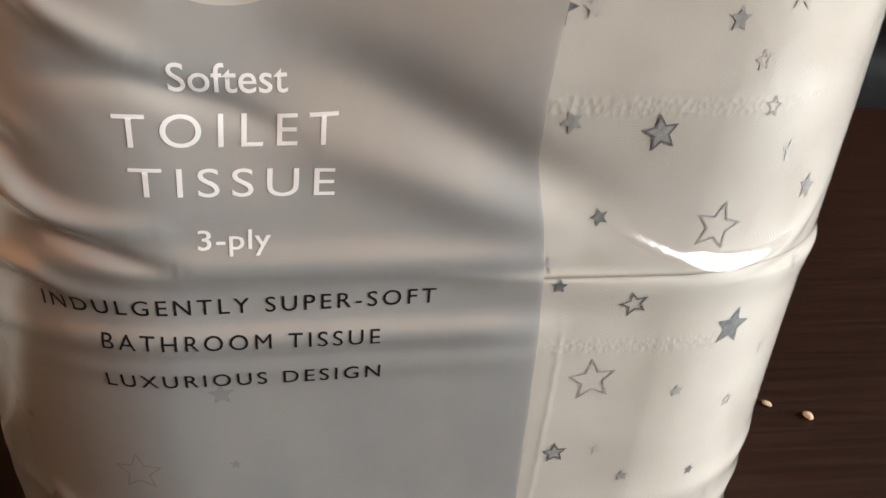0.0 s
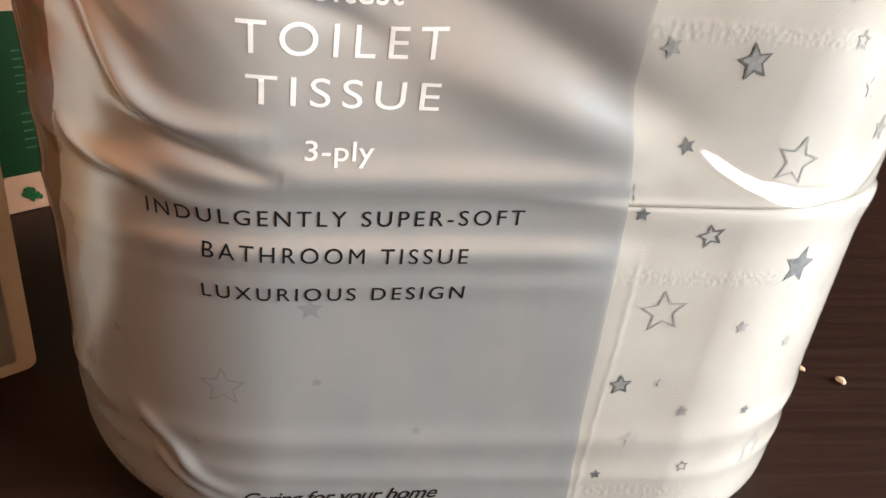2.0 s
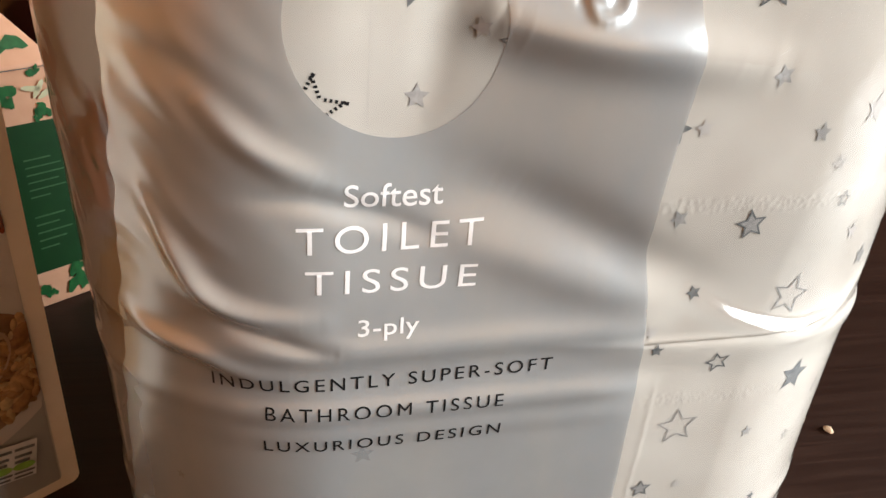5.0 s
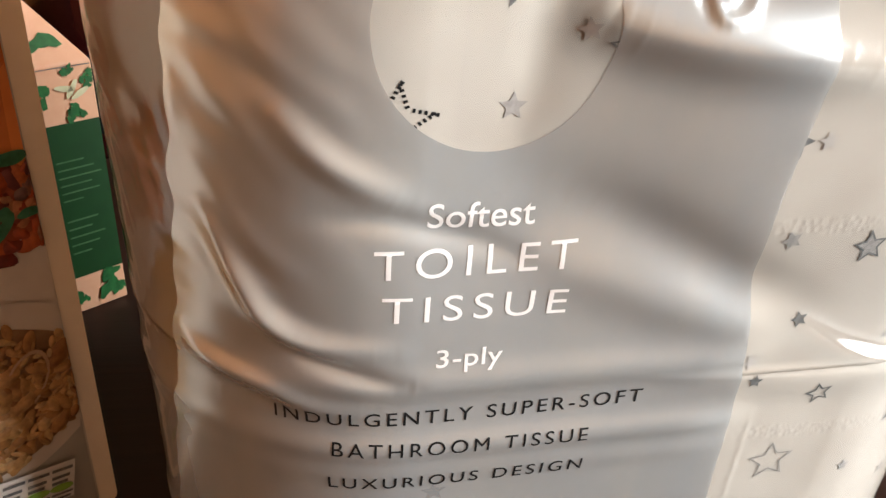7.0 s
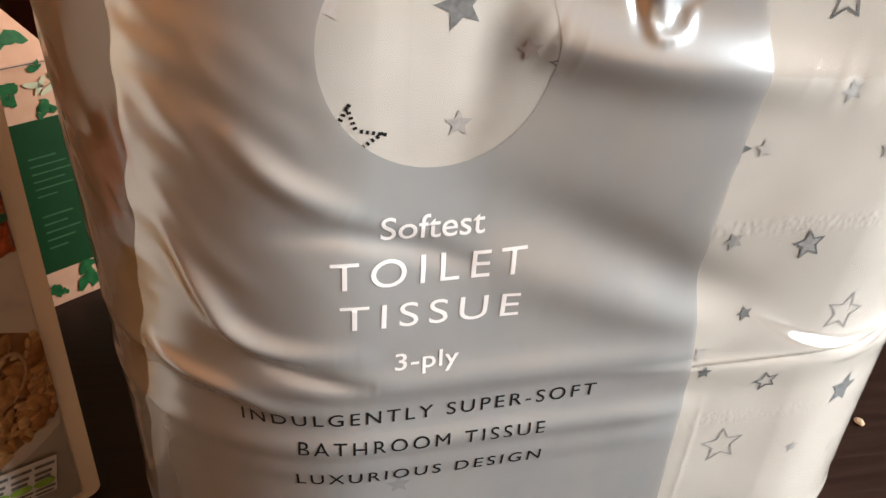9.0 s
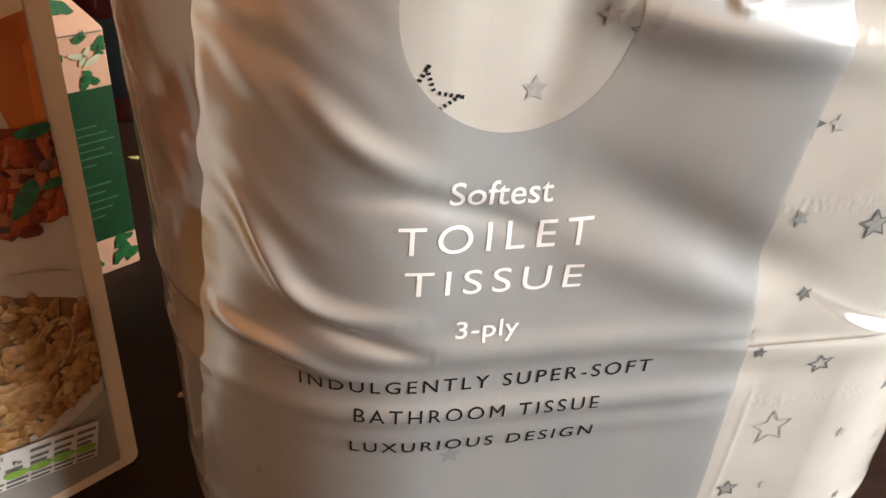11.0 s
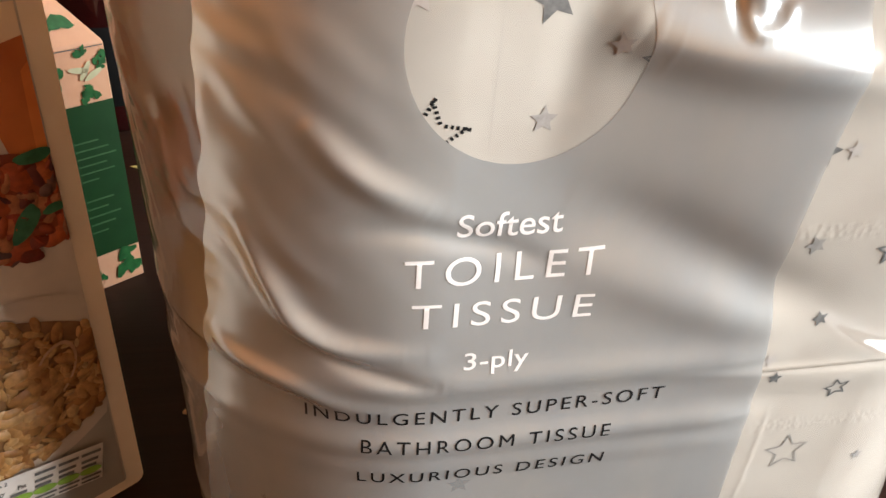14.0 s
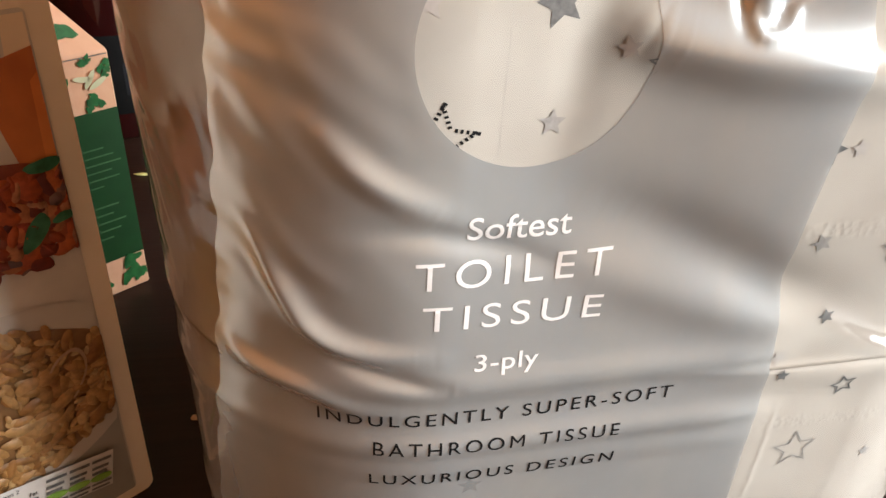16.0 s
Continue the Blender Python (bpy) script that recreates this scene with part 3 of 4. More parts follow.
def on_skin(pts, lift=0.00013):
    pts = np.stack(aim(*np.asarray(pts, float).T), -1)
    return wrap(pts[:, 0], pts[:, 1], creases(pts[:, 0], pts[:, 1]) + lift)


def font_mesh(body, spacing, shear, bold=0.0):
    cu = bpy.data.curves.new("lettering", "FONT")
    cu.body, cu.space_character, cu.shear, cu.resolution_u, cu.offset = body, spacing, shear, 5, bold
    ob = new("lettering", cu)
    bpy.context.view_layer.update()
    me = bpy.data.meshes.new_from_object(ob.evaluated_get(bpy.context.evaluated_depsgraph_get()))
    bpy.data.objects.remove(ob)
    bpy.data.curves.remove(cu)
    return me


def lettering(body, s0, z0, s1, z1, cap, mat, spacing=1.0, shear=0.0, label="", curve=0.0, bold=0.0):
    """Printed words on the panel from (s0, z0) to (s1, z1) along the baseline, with capitals cap high."""
    me = font_mesh(body, spacing, shear, bold)
    bm = bmesh.new()
    bm.from_mesh(me)
    bpy.data.meshes.remove(me)
    xs = [w.co.x for w in bm.verts]
    a, b = min(xs), max(xs)
    kx, ky = (s1 - s0) / (b - a), cap / 0.69
    for w in bm.verts:
        w.co = ((w.co.x - a) * kx, w.co.y * ky, 0)
    step = 0.0007
    for axis in (0, 1):
        lo, hi = min(w.co[axis] for w in bm.verts), max(w.co[axis] for w in bm.verts)
        n = int((hi - lo) / step)
        for i in range(1, n + 1):
            co, no = [0, 0, 0], [0, 0, 0]
            co[axis], no[axis] = lo + i * step, 1
            bmesh.ops.bisect_plane(bm, geom=bm.verts[:] + bm.edges[:] + bm.faces[:], plane_co=co, plane_no=no)
    bmesh.ops.triangulate(bm, faces=bm.faces[:])
    width = s1 - s0
    pts = [(s0 + w.co.x, z0 + (z1 - z0) * w.co.x / width + w.co.y - curve * 4 * (w.co.x / width) * (1 - w.co.x / width)) for w in bm.verts]
    for w, p in zip(bm.verts, on_skin(pts)):
        w.co = p
    bmesh.ops.recalc_face_normals(bm, faces=bm.faces[:])
    return part("lettering", bm, mat, panel, label, smooth=True)


lettering("Softest", -0.0490, 0.1412, -0.0300, 0.1420, 0.0050, INK_WHITE, 1.0, 0, "white printed word Softest", 0.0, 0.006)
lettering("TOILET", -0.0578, 0.1310, -0.0212, 0.1327, 0.0060, INK_WHITE, 1.35, 0, "white printed word TOILET")
lettering("TISSUE", -0.0562, 0.1217, -0.0213, 0.1225, 0.0056, INK_WHITE, 1.3, 0, "white printed word TISSUE")
lettering("3-ply", -0.0456, 0.1112, -0.0326, 0.1116, 0.0039, INK_WHITE, 1.05, 0, "white printed words 3-ply", 0.0, 0.008)
lettering("INDULGENTLY SUPER-SOFT", -0.0771, 0.0959, -0.0008, 0.0987, 0.0034, INK_BLACK, 1.3, 0, "black printed words INDULGENTLY SUPER-SOFT", 0.0004, 0.003)
lettering("BATHROOM TISSUE", -0.0651, 0.0887, -0.0117, 0.0897, 0.0035, INK_BLACK, 1.3, 0, "black printed words BATHROOM TISSUE", 0.0003)
lettering("LUXURIOUS DESIGN", -0.0661, 0.0784, -0.0113, 0.0804, 0.0034, INK_BLACK, 1.3, 0, "black printed words LUXURIOUS DESIGN", 0.0003, 0.003)
lettering("Caring for your home", -0.0591, 0.0163, -0.0106, 0.0192, 0.0042, INK_BLACK, 0.95, 0.35, "black handwritten slogan Caring for your home", 0.0, 0.014)


def skin_bar(s0, s1, z, high, mat, parent, name, label):
    n = max(2, int((s1 - s0) / 0.0015))
    s = np.linspace(s0, s1, n)
    pts = np.concatenate([np.stack([s, s * 0 + z], -1), np.stack([s, s * 0 + z + high], -1)])
    return mesh_ob(name, on_skin(pts), [(i, i + 1, n + i + 1, n + i) for i in range(n - 1)], mat, parent, label)


for a, b in ((-0.0455, -0.0285), (-0.0268, -0.0250)):
    skin_bar(a, b, 0.0108, 0.0028, INK_BLACK, panel, "maker_mark", "plain black bar in place of a maker mark")


def star(s, z, r, turn, style, mat, lift=0.00013, sheet=None):
    """A five-pointed printed star on the paper: filled, outlined or stitched."""
    side, level = (1 if s > 0 else -1), (0 if z < 0.104 else 1)
    roll = rolls[side, level]
    corner = []
    for i in range(10):
        a, q = radians(90 + turn + 36 * i), 1.14 * (r if i % 2 == 0 else r * 0.46)
        corner.append((q * math.cos(a), q * math.sin(a)))
    corner = np.array(corner)
    verts, faces = [], []
    if style == "filled":
        verts.append((0, 0))
        ring = [corner[i] * (1 - t) + corner[(i + 1) % 10] * t for i in range(10) for t in (0, 0.34, 0.67)]
        verts += [0.5 * p for p in ring] + list(ring)
        n = len(ring)
        for i in range(n):
            j = (i + 1) % n
            faces += [(0, 1 + i, 1 + j), (1 + i, 1 + n + i, 1 + n + j, 1 + j)]
    else:
        w = min(0.2, 0.00055 / r) if style == "outline" else min(0.24, 0.0008 / r)
        for i in range(10):
            p, q = corner[i], corner[(i + 1) % 10]
            cuts = max(3, int(np.linalg.norm(q - p) / (0.00075 if style == "outline" else 0.00085)))
            for c in range(cuts):
                a, b = c / cuts, (c + (1.0 if style == "outline" else 0.5)) / cuts
                k = len(verts)
                if style == "outline":
                    quad = [(p * (1 - t) + q * t) * sc for t, sc in ((a, 1), (b, 1), (b, 1 - w * 1.6), (a, 1 - w * 1.6))]
                else:
                    inward = np.array([-(q - p)[1], (q - p)[0]]) / np.linalg.norm(q - p) * 0.0007
                    quad = [p * (1 - t) + q * t + inward * k2 for t, k2 in ((a, 0), (b, 0), (b, 1), (a, 1))]
                verts += quad
                faces.append((k, k + 1, k + 2, k + 3))
    verts = np.array(verts, float) + (s, z)
    if sheet is not None:
        place = on_skin(verts, 0.00008)
    else:
        vs, vz = aim(verts[:, 0], verts[:, 1])
        place = wrap(vs, vz, paper(vs, vz) + lift)
    mesh_ob("printed_star", place, faces, mat, roll if sheet is None else sheet)


star(0.0407, 0.1345, 0.0034, 12, "filled", INK_MID)
star(0.0407, 0.1345, 0.0034, 12, "outline", INK_DARK, 0.00016)
star(0.0227, 0.1364, 0.0021, 25, "filled", INK_MID)
star(0.0306, 0.1175, 0.0018, 20, "filled", INK_DARK)
star(0.0564, 0.1152, 0.0050, -12, "outline", INK_MID)
star(0.0416, 0.0975, 0.0030, 20, "outline", INK_DARK)
star(0.0684, 0.0886, 0.0046, -8, "filled", INK_DARK)
star(0.0359, 0.0774, 0.0052, 8, "outline", INK_MID)
star(0.0303, 0.0562, 0.0028, 6, "filled", INK_MID)
star(0.0303, 0.0562, 0.0028, 6, "outline", INK_DARK, 0.00016)
star(0.0484, 0.0479, 0.0017, 8, "filled", INK_MID)
star(0.0682, 0.0453, 0.0015, -10, "filled", INK_DARK)
star(0.0572, 0.0729, 0.0017, 6, "filled", INK_MID)
star(0.0752, 0.0653, 0.0017, 0, "outline", INK_MID)
star(0.0661, 0.1387, 0.0021, -8, "outline", INK_MID)
star(0.0730, 0.1293, 0.0021, -5, "filled", INK_PALE)
star(0.0818, 0.1204, 0.0027, -10, "filled", INK_MID)
star(0.0244, 0.1024, 0.0016, 0, "filled", INK_DARK)
star(0.0222, 0.1074, 0.0020, 30, "filled", INK_PALE)
star(0.0302, 0.0268, 0.0014, 4, "filled", INK_DARK)
star(0.0535, 0.0290, 0.0018, 8, "outline", INK_DARK)
star(0.0780, 0.0288, 0.0048, -6, "outline", INK_PALE)
star(0.0450, 0.0155, 0.0022, 4, "filled", INK_MID)
star(0.0368, 0.0392, 0.0022, 10, "filled", INK_PALE)
star(0.0405, 0.0568, 0.0014, 10, "filled", INK_PALE)
star(0.0312, 0.1848, 0.0042, 4, "outline", INK_DARK)
star(0.0380, 0.1678, 0.0023, 20, "filled", INK_MID)
star(0.0174, 0.1567, 0.0030, -14, "filled", INK_DARK)
star(0.0236, 0.1568, 0.0019, 10, "filled", INK_PALE, 0.00017)
star(0.0518, 0.1556, 0.0022, 0, "filled", INK_MID)
star(0.0665, 0.1600, 0.0034, -6, "filled", INK_PALE)
star(0.0600, 0.1480, 0.0020, 12, "outline", INK_PALE)
star(0.0850, 0.0780, 0.0022, 0, "filled", INK_PALE)
star(0.0860, 0.1010, 0.0020, 8, "filled", INK_PALE)
# seen through the round window
star(-0.0365, 0.1635, 0.0022, 0, "filled", INK_MID, 0.00012)
star(-0.0259, 0.1762, 0.0019, 14, "filled", INK_MID, 0.00016)
star(-0.0377, 0.1829, 0.0036, 16, "filled", INK_DARK, 0.00007)
star(-0.0550, 0.1608, 0.0060, -4, "stitched", INK_BLACK, 0.00007)
star(-0.0575, 0.1830, 0.0026, 0, "filled", INK_PALE, 0.00007)
star(-0.0200, 0.1740, 0.0024, 10, "outline", INK_DARK, 0.00007)
# faintly through the silver ink
for gs, gz, gr, gt, gst in ((-0.0630, 0.0540, 0.0050, 2, "outline"), (-0.0438, 0.0766, 0.0026, 4, "filled"), (-0.0419, 0.0566, 0.0013, 0, "filled"), (-0.0900, 0.0620, 0.0014, 0, "filled"), (-0.0180, 0.0420, 0.0014, 0, "filled"), (-0.0700, 0.0360, 0.0015, 0, "filled")):
    star(gs, gz, gr, gt, gst, INK_FAINT, 0, panel)
# the line of perforations seen in the window
for i in range(9):
    z = 0.1575 + i * 0.0037
    pts = np.array([(-0.04518, z), (-0.04508, z), (-0.04508, z + 0.0031), (-0.04518, z + 0.0031)])
    ps, pz = aim(pts[:, 0], pts[:, 1])
    mesh_ob("perforation", wrap(ps, pz, paper(ps, pz) + 0.00002), [(0, 1, 2, 3)], INK_PALE, rolls[-1, 1])

# ---- the ready-meal packet ----
# its face runs along local -x from its edge at the origin; local -y faces the room
FACE = math.degrees(math.atan2(0.74, 0.68))
meal = thing("ready_meal_packet", "standing food packet, cream border, pictures of stew and pasta", "food packet", pose(-0.0958, 0.0630, 0.0, 0, 0, FACE))
MW, MH, MD = 0.135, 0.1655, 0.034


def rounded_rect(x0, x1, z0, z1, r, n=6):
    out = []
    for cx, cz, a0 in ((x1 - r, z0 + r, -90), (x1 - r, z1 - r, 0), (x0 + r, z1 - r, 90), (x0 + r, z0 + r, 180)):
        out += [(cx + r * math.cos(radians(a0 + 90 * i / n)), cz + r * math.sin(radians(a0 + 90 * i / n))) for i in range(n + 1)]
    return out


def bulge(x, z, depth=0.0012):
    """The printed face swells a little between its edges."""
    u, w = np.clip(-x / MW, 0, 1), np.clip(z / MH, 0, 1)
    return -depth * np.clip(np.sin(math.pi * u), 0, 1) ** 1.5 * np.clip(np.sin(math.pi * w), 0, 1) ** 1.5


def flat_print(name, poly, mat, lift, parent, label="", step=0.006, lie=None):
    """A printed shape lying on a packet's face."""
    bm = bmesh.new()
    bm.faces.new([bm.verts.new((x, 0, z)) for x, z in poly])
    for axis in (0, 2):
        lo, hi = min(p.co[axis] for p in bm.verts), max(p.co[axis] for p in bm.verts)
        for i in range(1, int((hi - lo) / step) + 1):
            co, no = [0, 0, 0], [0, 0, 0]
            co[axis], no[axis] = lo + i * step, 1
            bmesh.ops.bisect_plane(bm, geom=bm.verts[:] + bm.edges[:] + bm.faces[:], plane_co=co, plane_no=no)
    bmesh.ops.triangulate(bm, faces=[q for q in bm.faces if len(q.verts) > 4])
    for p in bm.verts:
        p.co.y = (float(bulge(p.co.x, p.co.z)) if lie is None else lie) - lift
    bmesh.ops.recalc_face_normals(bm, faces=bm.faces[:])
    if bm.faces and sum(q.normal.y * q.calc_area() for q in bm.faces) > 0:
        bmesh.ops.reverse_faces(bm, faces=bm.faces[:])
    return part(name, bm, mat, parent, label, smooth=True)


bm = bmesh.new()
ring = rounded_rect(-MW, 0, 0, MH, 0.0032)
fr, bk = [bm.verts.new((x, 0, z)) for x, z in ring], [bm.verts.new((x * 0.9 - MW * 0.05, MD, z * 0.97)) for x, z in ring]
bm.faces.new(bk[::-1])
for i in range(len(ring)):
    j = (i + 1) % len(ring)
    bm.faces.new((fr[i], fr[j], bk[j], bk[i]))
bm.faces.new(fr)
bmesh.ops.recalc_face_normals(bm, faces=bm.faces[:])
part("tray", bm, CARD_EDGE, meal, "pale card tray behind the printed face")
flat_print("border", ring, CARD, 0.0004, meal, "cream printed border with rounded corners")
B = 0.0058
picture = flat_print("picture", rounded_rect(-MW + B, -B, B * 0.75, MH - 0.004, 0.0015), CLOTH, 0.0008, meal, "printed food picture on linen")


def blob(cx, cz, rx, rz, wob=0.12, n=26, turn=0.0, seed=1):
    g = random.Random(seed)
    ph = [g.uniform(0, 6.28) for _ in range(4)]
    out = []
    for i in range(n):
        a = 2 * math.pi * i / n
        k = 1 + wob * (math.sin(2 * a + ph[0]) + math.sin(3 * a + ph[1]) + 0.6 * math.sin(5 * a + ph[2])) / 2
        x, z = rx * k * math.cos(a), rz * k * math.sin(a)
        out.append((cx + x * math.cos(turn) - z * math.sin(turn), cz + x * math.sin(turn) + z * math.cos(turn)))
    return out


def clipped(poly, x0, x1, z0, z1):
    out = []
    for x, z in poly:
        p = (min(max(x, x0), x1), min(max(z, z0), z1))
        if not out or (abs(p[0] - out[-1][0]) + abs(p[1] - out[-1][1]) > 1e-5):
            out.append(p)
    return out


PX0, PX1, PZ0, PZ1 = -MW + B + 0.0006, -B - 0.0006, B * 0.75 + 0.0006, MH - 0.005


def bits(name, mat, region, count, size, lift, seed, label, thin=(0.4, 0.75), rag=0.22):
    """Many small printed morsels in one picture, each a little island."""
    g = random.Random(seed)
    bm = bmesh.new()
    for i in range(count):
        cx, cz = region(g)
        rx = size * g.uniform(0.6, 1.5)
        poly = clipped(blob(cx, cz, rx, rx * g.uniform(*thin), rag, 14, g.uniform(0, 3.14), seed * 999 + i), PX0, PX1, PZ0, PZ1)
        if len(poly) < 4:
            continue
        y = float(bulge(cx, cz)) - lift - 0.0000012 * i
        mx, mz = sum(q[0] for q in poly) / len(poly), sum(q[1] for q in poly) / len(poly)
        top = bm.verts.new((mx, y - size * 0.22, mz))
        inner = [bm.verts.new((mx + 0.65 * (x - mx), y - size * 0.15, mz + 0.65 * (z - mz))) for x, z in poly]
        outer = [bm.verts.new((x, y, z)) for x, z in poly]
        for k in range(len(poly)):
            j = (k + 1) % len(poly)
            bm.faces.new((top, inner[k], inner[j]))
            bm.faces.new((inner[k], outer[k], outer[j], inner[j]))
    bmesh.ops.recalc_face_normals(bm, faces=bm.faces[:])
    return tagged(part(name, bm, mat, picture, label, smooth=True), kind="stuff")


flat_print("backdrop", [(PX0, 0.119), (PX1, 0.119), (PX1, PZ1), (PX0, PZ1)], CLOTH_WARM, 0.0011, picture, "warm out-of-focus printed backdrop")
flat_print("cloth_fold", [(-0.0300, 0.1190), (-0.0150, 0.1190), (-0.0118, PZ1), (-0.0140, PZ1), (-0.0200, 0.1420)], CLOTH, 0.0012, picture, "grey shaded fold of printed cloth")
flat_print("drink", [(-0.0150, 0.1245), (PX1, 0.1235), (PX1, 0.1530), (-0.0150, 0.1510), (-0.0195, 0.1440)], GLASS_PRINT, 0.0014, picture, "printed amber drink")
flat_print("glow", [(-0.0092, 0.1215), (PX1, 0.1200), (PX1, 0.1470), (-0.0085, 0.1450)], GLOW_PRINT, 0.0015, picture, "bright orange side of the printed drink")
flat_print("stew", clipped(blob(-0.036, 0.1120, 0.038, 0.0150, 0.06, 40, 0.08, 3), PX0, PX1, PZ0, PZ1), SAUCE, 0.0015, picture, "printed red stew")
bits("stew_filling", STEW, lambda g: (-0.036 + 0.034 * g.uniform(-1, 1), 0.1115 + 0.0125 * g.uniform(-1, 1)), 190, 0.0034, 0.0017, 11, "printed pieces of red stew", (0.28, 0.6), 0.14)
for i, (lx, lz, rx, rz, a) in enumerate(((-0.0160, 0.1075, 0.0056, 0.0026, 1.0), (-0.0295, 0.1075, 0.0052, 0.0040, 0.6), (-0.0105, 0.1245, 0.0050, 0.0017, 0.1), (-0.050, 0.116, 0.005, 0.0022, 1.2), (-0.0085, 0.1095, 0.003, 0.0014, 0.2))):
    flat_print("leaf", clipped(blob(lx, lz, rx, rz, 0.14, 18, a, 40 + i), PX0, PX1, PZ0, PZ1), LEAF, 0.0026, picture, "printed green leaf", 0.003)
flat_print("red_panel", [(-0.070, 0.0945), (-0.0340, 0.0945), (-0.0335, 0.1180), (-0.070, 0.1180)], TERRACOTTA, 0.0030, picture, "plain terracotta printed panel")
flat_print("napkin", [(PX0, PZ0), (PX1, PZ0), (PX1, 0.0560), (-0.0160, 0.0440), (-0.0300, 0.0330), (PX0, 0.0240)], BOWL, 0.0012, picture, "printed grey napkin under the bowl")
flat_print("bowl", clipped(blob(-0.040, 0.0565, 0.047, 0.0305, 0.02, 44, 0.10, 6), PX0, PX1, PZ0, PZ1), BOWL_RIM, 0.0014, picture, "printed white bowl")
flat_print("pasta_bed", clipped(blob(-0.042, 0.0565, 0.0420, 0.0262, 0.05, 44, 0.1, 9), PX0, PX1, PZ0, PZ1), PASTA_BED, 0.0016, picture, "printed golden brown pasta bed")
bits("pasta", GRAIN, lambda g: (-0.042 + 0.041 * math.sqrt(g.random()) * math.cos(q := g.uniform(0, 6.28)), 0.0570 + 0.0265 * math.sqrt(g.random()) * math.sin(q)), 600, 0.0025, 0.0018, 21, "printed tan rice-shaped pasta", (0.36, 0.5), 0.06)
bits("roast_filling", GRAIN, lambda g: (-0.0205 + 0.0125 * g.uniform(-1, 1) + 0.0, 0.0540 + 0.012 * g.uniform(-1, 1)), 36, 0.0034, 0.0026, 31, "printed larger golden pieces", (0.45, 0.62), 0.08)
sp = blob(-0.0185, 0.0610, 0.0055, 0.0098, 0.03, 30, -0.4, 2)
si = [(-0.0185 + (x + 0.0185) * 0.87, 0.0610 + (z - 0.0610) * 0.87) for x, z in sp]
bm = bmesh.new()
vo, vi = [bm.verts.new((x, float(bulge(x, z)) - 0.0032, z)) for x, z in sp], [bm.verts.new((x, float(bulge(x, z)) - 0.0032, z)) for x, z in si]
for k in range(len(vo)):
    j = (k + 1) % len(vo)
    if sp[k][0] > -0.0190 or sp[k][1] > 0.066:
        bm.faces.new((vo[k], vo[j], vi[j], vi[k]))
part("spoon", bm, SPOON, picture, "printed spoon rim among the pasta")


def tilted(x, z, w, h, a):
    c, s_ = math.cos(a), math.sin(a)
    return [(x + p * c - q * s_, z + p * s_ + q * c) for p, q in ((0, 0), (w, 0), (w, h), (0, h))]


LA = -0.19
label_ = flat_print("nutrition_label", tilted(-0.0480, 0.0205, 0.0350, 0.0138, LA), LABEL_WHITE, 0.0032, picture, "white nutrition label with green ovals and grey bars")


def on_label(u, w):
    return (-0.0480 + u * math.cos(LA) - w * math.sin(LA), 0.0205 + u * math.sin(LA) + w * math.cos(LA))


def label_word(body, u, w, cap):
    me = font_mesh(body, 1.0, 0.0, 0.008)
    bm = bmesh.new()
    bm.from_mesh(me)
    bpy.data.meshes.remove(me)
    for p in bm.verts:
        x, z = on_label(u + p.co.x * cap / 0.69, w + p.co.y * cap / 0.69)
        p.co = (x, float(bulge(x, z)) - 0.0036, z)
    part("lettering", bm, INK_BLACK, label_, "black printed word " + body)


label_word("Serves 2", 0.0008, 0.0117, 0.0013)
label_word("Energy", 0.0009, 0.0086, 0.0014)
label_word("Fat", 0.0098, 0.0086, 0.0014)
for k in range(5):
    u0 = 0.0010 + 0.0068 * k
    for w, ln, hh in ((0.0112, 0.0060, 0.0011), (0.0086, 0.0052, 0.0011), (0.0066, 0.0046, 0.0011), (0.0024, 0.0062, 0.0008), (0.0008, 0.0056, 0.0008)):
        if (k == 0 or k == 1) and w > 0.008:
            continue
        x, z = on_label(u0, w)
        flat_print("text_bar", tilted(x, z, ln, hh, LA), INK_DARK, 0.0036, label_, "", 0.01)
    if k:
        x, z = on_label(u0 + 0.0028, 0.0052)
        flat_print("green_oval", blob(x, z, 0.0034, 0.0014, 0.0, 16, LA), LABEL_GREEN, 0.0038, label_, "green oval", 0.01)

# ---- the green carton ----
carton = thing("food_carton", "peach and green carton with herb leaves and a sloping top", "carton", pose(-0.1358, 0.1814, 0.0, 0, 0, FACE))
GW, GD, GS, GT = 0.075, 0.06, 0.1105, 0.1325
bm = bmesh.new()
lv = []
for z, k in ((0, 0), (GS, 0), (GT, 0.016)):
    lv.append([bm.verts.new(p) for p in ((-GW + k, k, z), (-k, k, z), (-k, GD - k, z), (-GW + k, GD - k, z))])
for a, b in zip(lv, lv[1:]):
    for i in range(4):
        bm.faces.new((a[i], a[(i + 1) % 4], b[(i + 1) % 4], b[i]))
bm.faces.new(lv[0][::-1])
bm.faces.new(lv[2])
bmesh.ops.bevel(bm, geom=bm.edges[:], offset=0.0006, segments=1, affect="EDGES")
part("body", bm, PINK, carton, "peach printed card body")
green = flat_print("green_block", [(-GW + 0.001, 0.0178), (-0.0004, 0.0178), (-0.0004, 0.0870), (-GW + 0.001, 0.0870)], GREEN, 0.0004, carton, "deep green printed block", 0.02, 0.0)
for k in range(6):
    ln = (0.012, 0.016, 0.019, 0.014, 0.017, 0.009)[k]
    flat_print("text_bar", tilted(-0.0205, 0.0710 - 0.0034 * k, ln * 0.92, 0.0007, 0), FINE_PRINT, 0.0007, green, "", 0.05, 0.0)
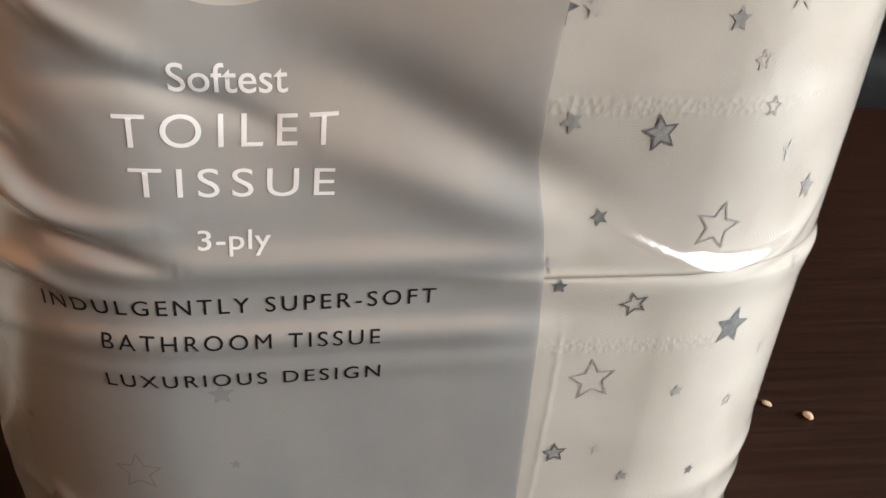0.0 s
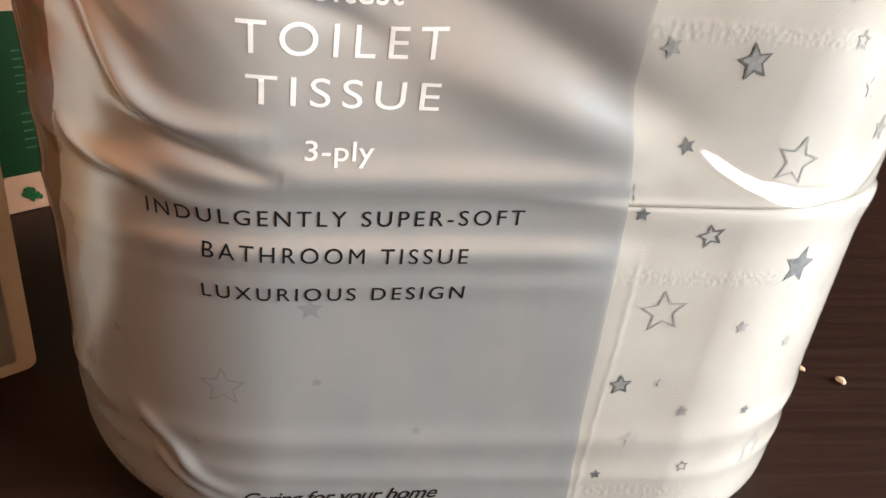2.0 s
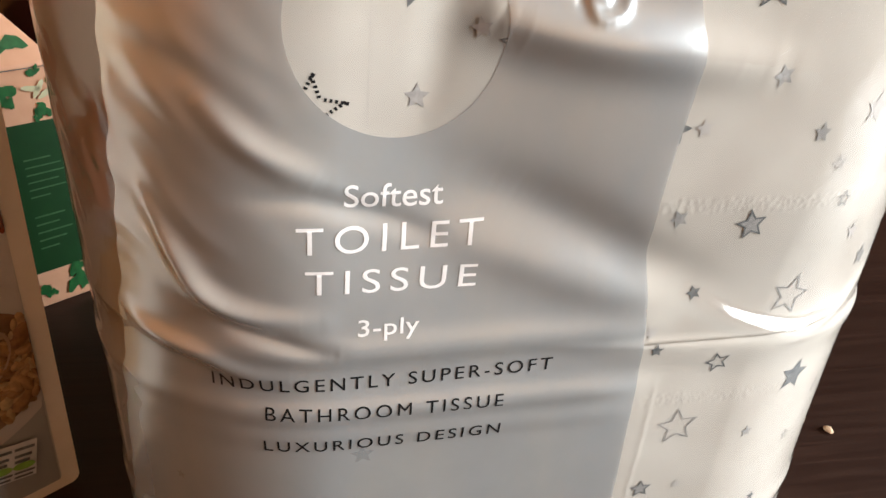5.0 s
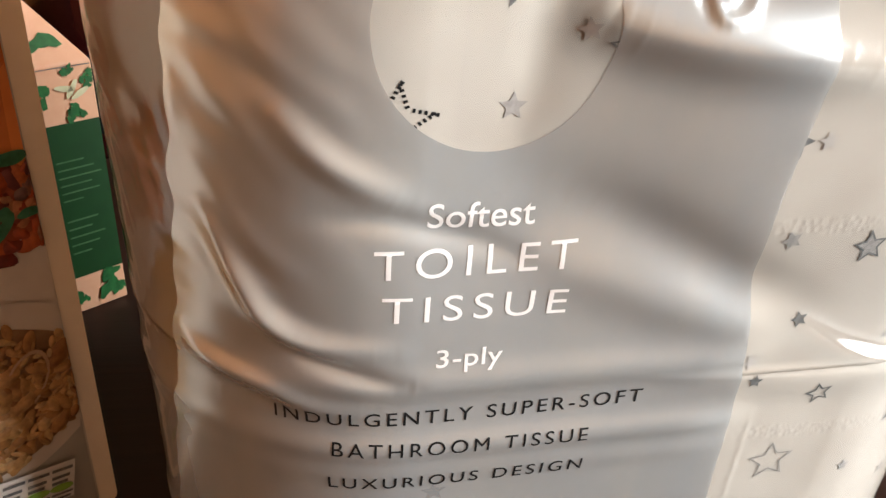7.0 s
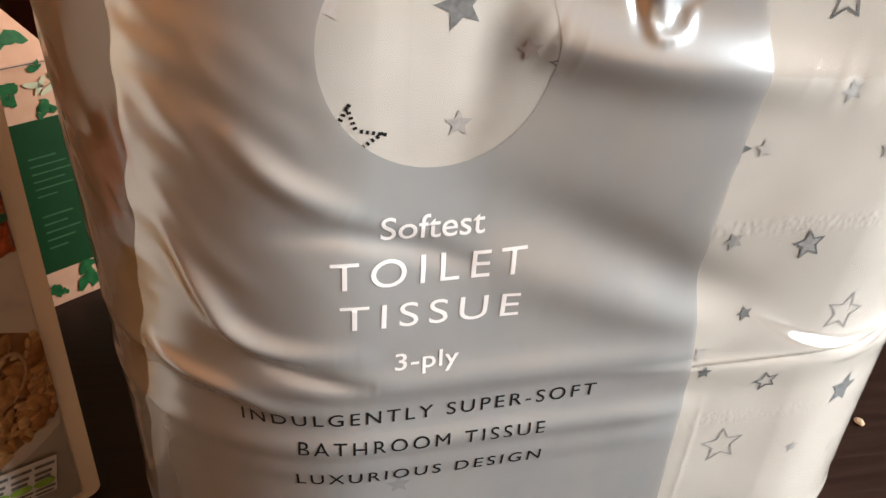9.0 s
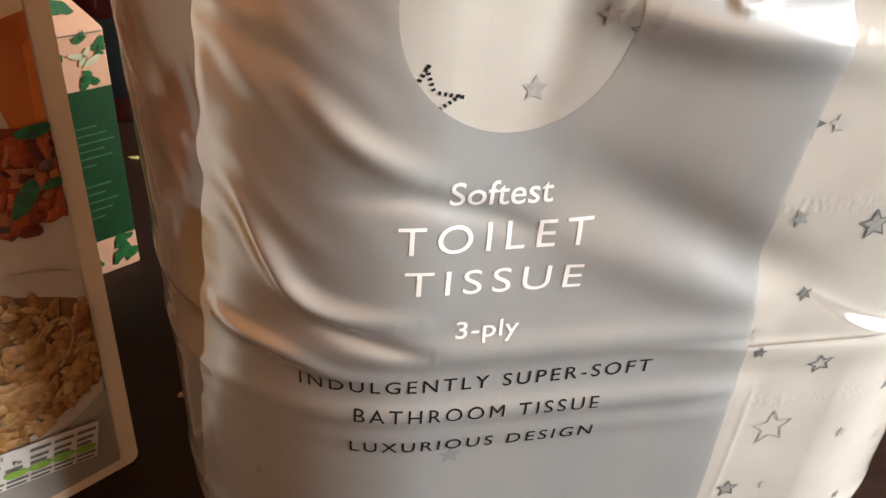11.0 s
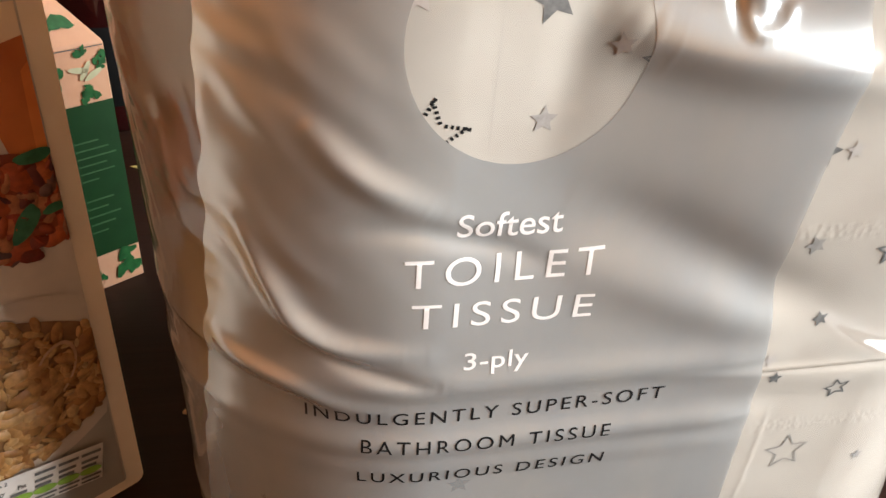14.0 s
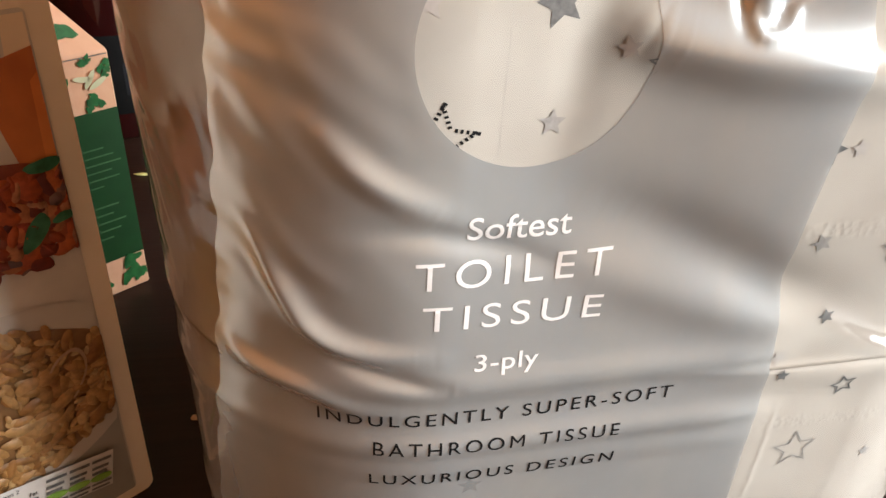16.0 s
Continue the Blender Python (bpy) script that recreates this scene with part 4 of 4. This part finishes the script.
for k in range(5):
    ln = (0.013, 0.010, 0.015, 0.012, 0.008)[k]
    flat_print("text_bar", tilted(-0.0205, 0.0445 - 0.0038 * k, ln, 0.0008, 0), FINE_PRINT, 0.0007, green, "", 0.05, 0.0)
for k in range(7):
    flat_print("text_bar", tilted(-0.062, 0.0700 - 0.0042 * k, 0.030 - 0.003 * (k % 3), 0.0012, 0), FINE_PRINT, 0.0007, green, "", 0.05, 0.0)


def herb(cx, cz, r, seed, mat, y=0.0, lift=0.0006, name="herb_leaf"):
    """A parsley-like leaf of ragged lobes."""
    g = random.Random(seed)
    bm = bmesh.new()
    for i in range(7):
        a = g.uniform(0, 6.28)
        d = r * g.uniform(0.1, 0.75)
        poly = blob(cx + d * math.cos(a), cz + d * math.sin(a), r * 0.42, r * 0.3, 0.5, 14, g.uniform(0, 3), seed * 31 + i)
        poly = clipped(poly, -GW + 0.001, -0.0006, 0.001, 0.2)
        if len(poly) < 4:
            continue
        yy = y - lift - 0.00003 * i
        try:
            bm.faces.new([bm.verts.new((x, yy, z)) for x, z in poly])
        except ValueError:
            pass
    bmesh.ops.triangulate(bm, faces=bm.faces[:])
    return part(name, bm, mat, carton, "printed green herb leaf")


for i, (x, z, r) in enumerate(((-0.0065, 0.0105, 0.0085), (-0.021, 0.0085, 0.005), (-0.0385, 0.012, 0.006), (-0.0095, 0.0905, 0.0045), (-0.0025, 0.1035, 0.0042), (-0.0225, 0.100, 0.006), (-0.010, 0.1075, 0.0032), (-0.040, 0.1, 0.007), (-0.055, 0.0105, 0.006))):
    herb(x, z, r, 60 + i, HERB)
for i, (x, z, a) in enumerate(((-0.0065, 0.0985, 0.5), (-0.0120, 0.1010, -0.2), (-0.0095, 0.1005, 1.0))):
    flat_print("pale_leaf", blob(x, z, 0.0042, 0.0012, 0.05, 16, a, 5 + i), HERB_PALE, 0.0009, carton, "pale printed leaf", 0.02, 0.0)
flat_print("fold_line", [(-GW + 0.002, 0.1092), (-0.001, 0.1092), (-0.001, 0.1096), (-GW + 0.002, 0.1096)], INK_DARK, 0.0007, carton, "dark fold line below the sloping top", 0.05, 0.0)
# leaves on the sloping top
bm = bmesh.new()
for i in range(6):
    g = random.Random(90 + i)
    cx, t = -0.014 - 0.009 * i, g.uniform(0.25, 0.75)
    poly = blob(cx, 0, 0.0045, 0.0035, 0.4, 14, 0.3 * i, 80 + i)
    bm.faces.new([bm.verts.new((x, 0.016 * (t + q / 0.027) - 0.0005, GS + (GT - GS) * (t + q / 0.027) + 0.0003)) for x, q in poly])
bmesh.ops.triangulate(bm, faces=bm.faces[:])
part("top_leaves", bm, HERB, carton, "printed green herb leaves on the sloping top")

# ---- the dark bottle behind ----
bottle = thing("bottle", "dark red glass bottle with a black label", "bottle", pose(-0.2150, 0.3650, 0.0))


def lathe(profile, n=40):
    bm = bmesh.new()
    rings = [[bm.verts.new((r * math.cos(2 * math.pi * i / n), r * math.sin(2 * math.pi * i / n), z)) for i in range(n)] for r, z in profile]
    for a, b in zip(rings, rings[1:]):
        for i in range(n):
            bm.faces.new((a[i], a[(i + 1) % n], b[(i + 1) % n], b[i]))
    bm.faces.new(rings[0][::-1])
    bm.faces.new(rings[-1])
    return bm


part("glass", lathe([(0.034, 0.0), (0.037, 0.003), (0.037, 0.15), (0.034, 0.165), (0.022, 0.185), (0.015, 0.2), (0.0145, 0.27), (0.0155, 0.272), (0.0155, 0.285), (0.012, 0.286)]), RED_GLASS, bottle, "glossy dark red glass", smooth=True)
lab = part("label", lathe([(0.0373, 0.018), (0.0374, 0.0182), (0.0374, 0.0668), (0.0373, 0.067)]), BLACK_LABEL, bottle, "black paper label", smooth=True)
for k in range(6):
    a0 = -1.7 + 0.35 * k
    bm = bmesh.new()
    q = [bm.verts.new((0.0377 * math.cos(a), 0.0377 * math.sin(a), z)) for a, z in ((a0, 0.03), (a0 + 0.07, 0.03), (a0 + 0.07, 0.05 + 0.004 * (k % 2)), (a0, 0.05))]
    bm.faces.new(q)
    part("text_bar", bm, GREY_PRINT, lab)


# ---- crumbs ----
def crumb(name, x, y, rx, ry, rz, turn, mat, label, seed):
    bm = bmesh.new()
    bmesh.ops.create_icosphere(bm, subdivisions=3, radius=1)
    for p in bm.verts:
        k = 1 + 0.28 * noise.noise(p.co * 1.3 + Vector((seed * 3.1, 0, 0)))
        p.co = Vector((p.co.x * rx * k, p.co.y * ry * k, (p.co.z * k + 0.85) * rz))
    lo = min(p.co.z for p in bm.verts)
    for p in bm.verts:
        p.co.z -= lo
    ob = part(name, bm, mat, None, smooth=True)
    ob.matrix_world = pose(x, y, 0, 0, 0, turn)
    return tagged(ob, label, "crumb", "crumbs on the table")


crumb("crumb", 0.1751, 0.1118, 0.0022, 0.0013, 0.0009, 130, CRUMB, "small pale oat crumb lying on the table", 1)
crumb("crumb", 0.1888, 0.1066, 0.0023, 0.0016, 0.0011, 100, CRUMB, "small pale oat crumb lying on the table", 2)
crumb("crumb", -0.0900, 0.0938, 0.0018, 0.0012, 0.0009, 10, CRUMB, "tiny pinkish crumb lying on the table", 3)
crumb("herb_flake", -0.1745, 0.2860, 0.0046, 0.0014, 0.0008, 8, CRUMB_GREEN, "dry yellow-green flake lying on the table", 4)
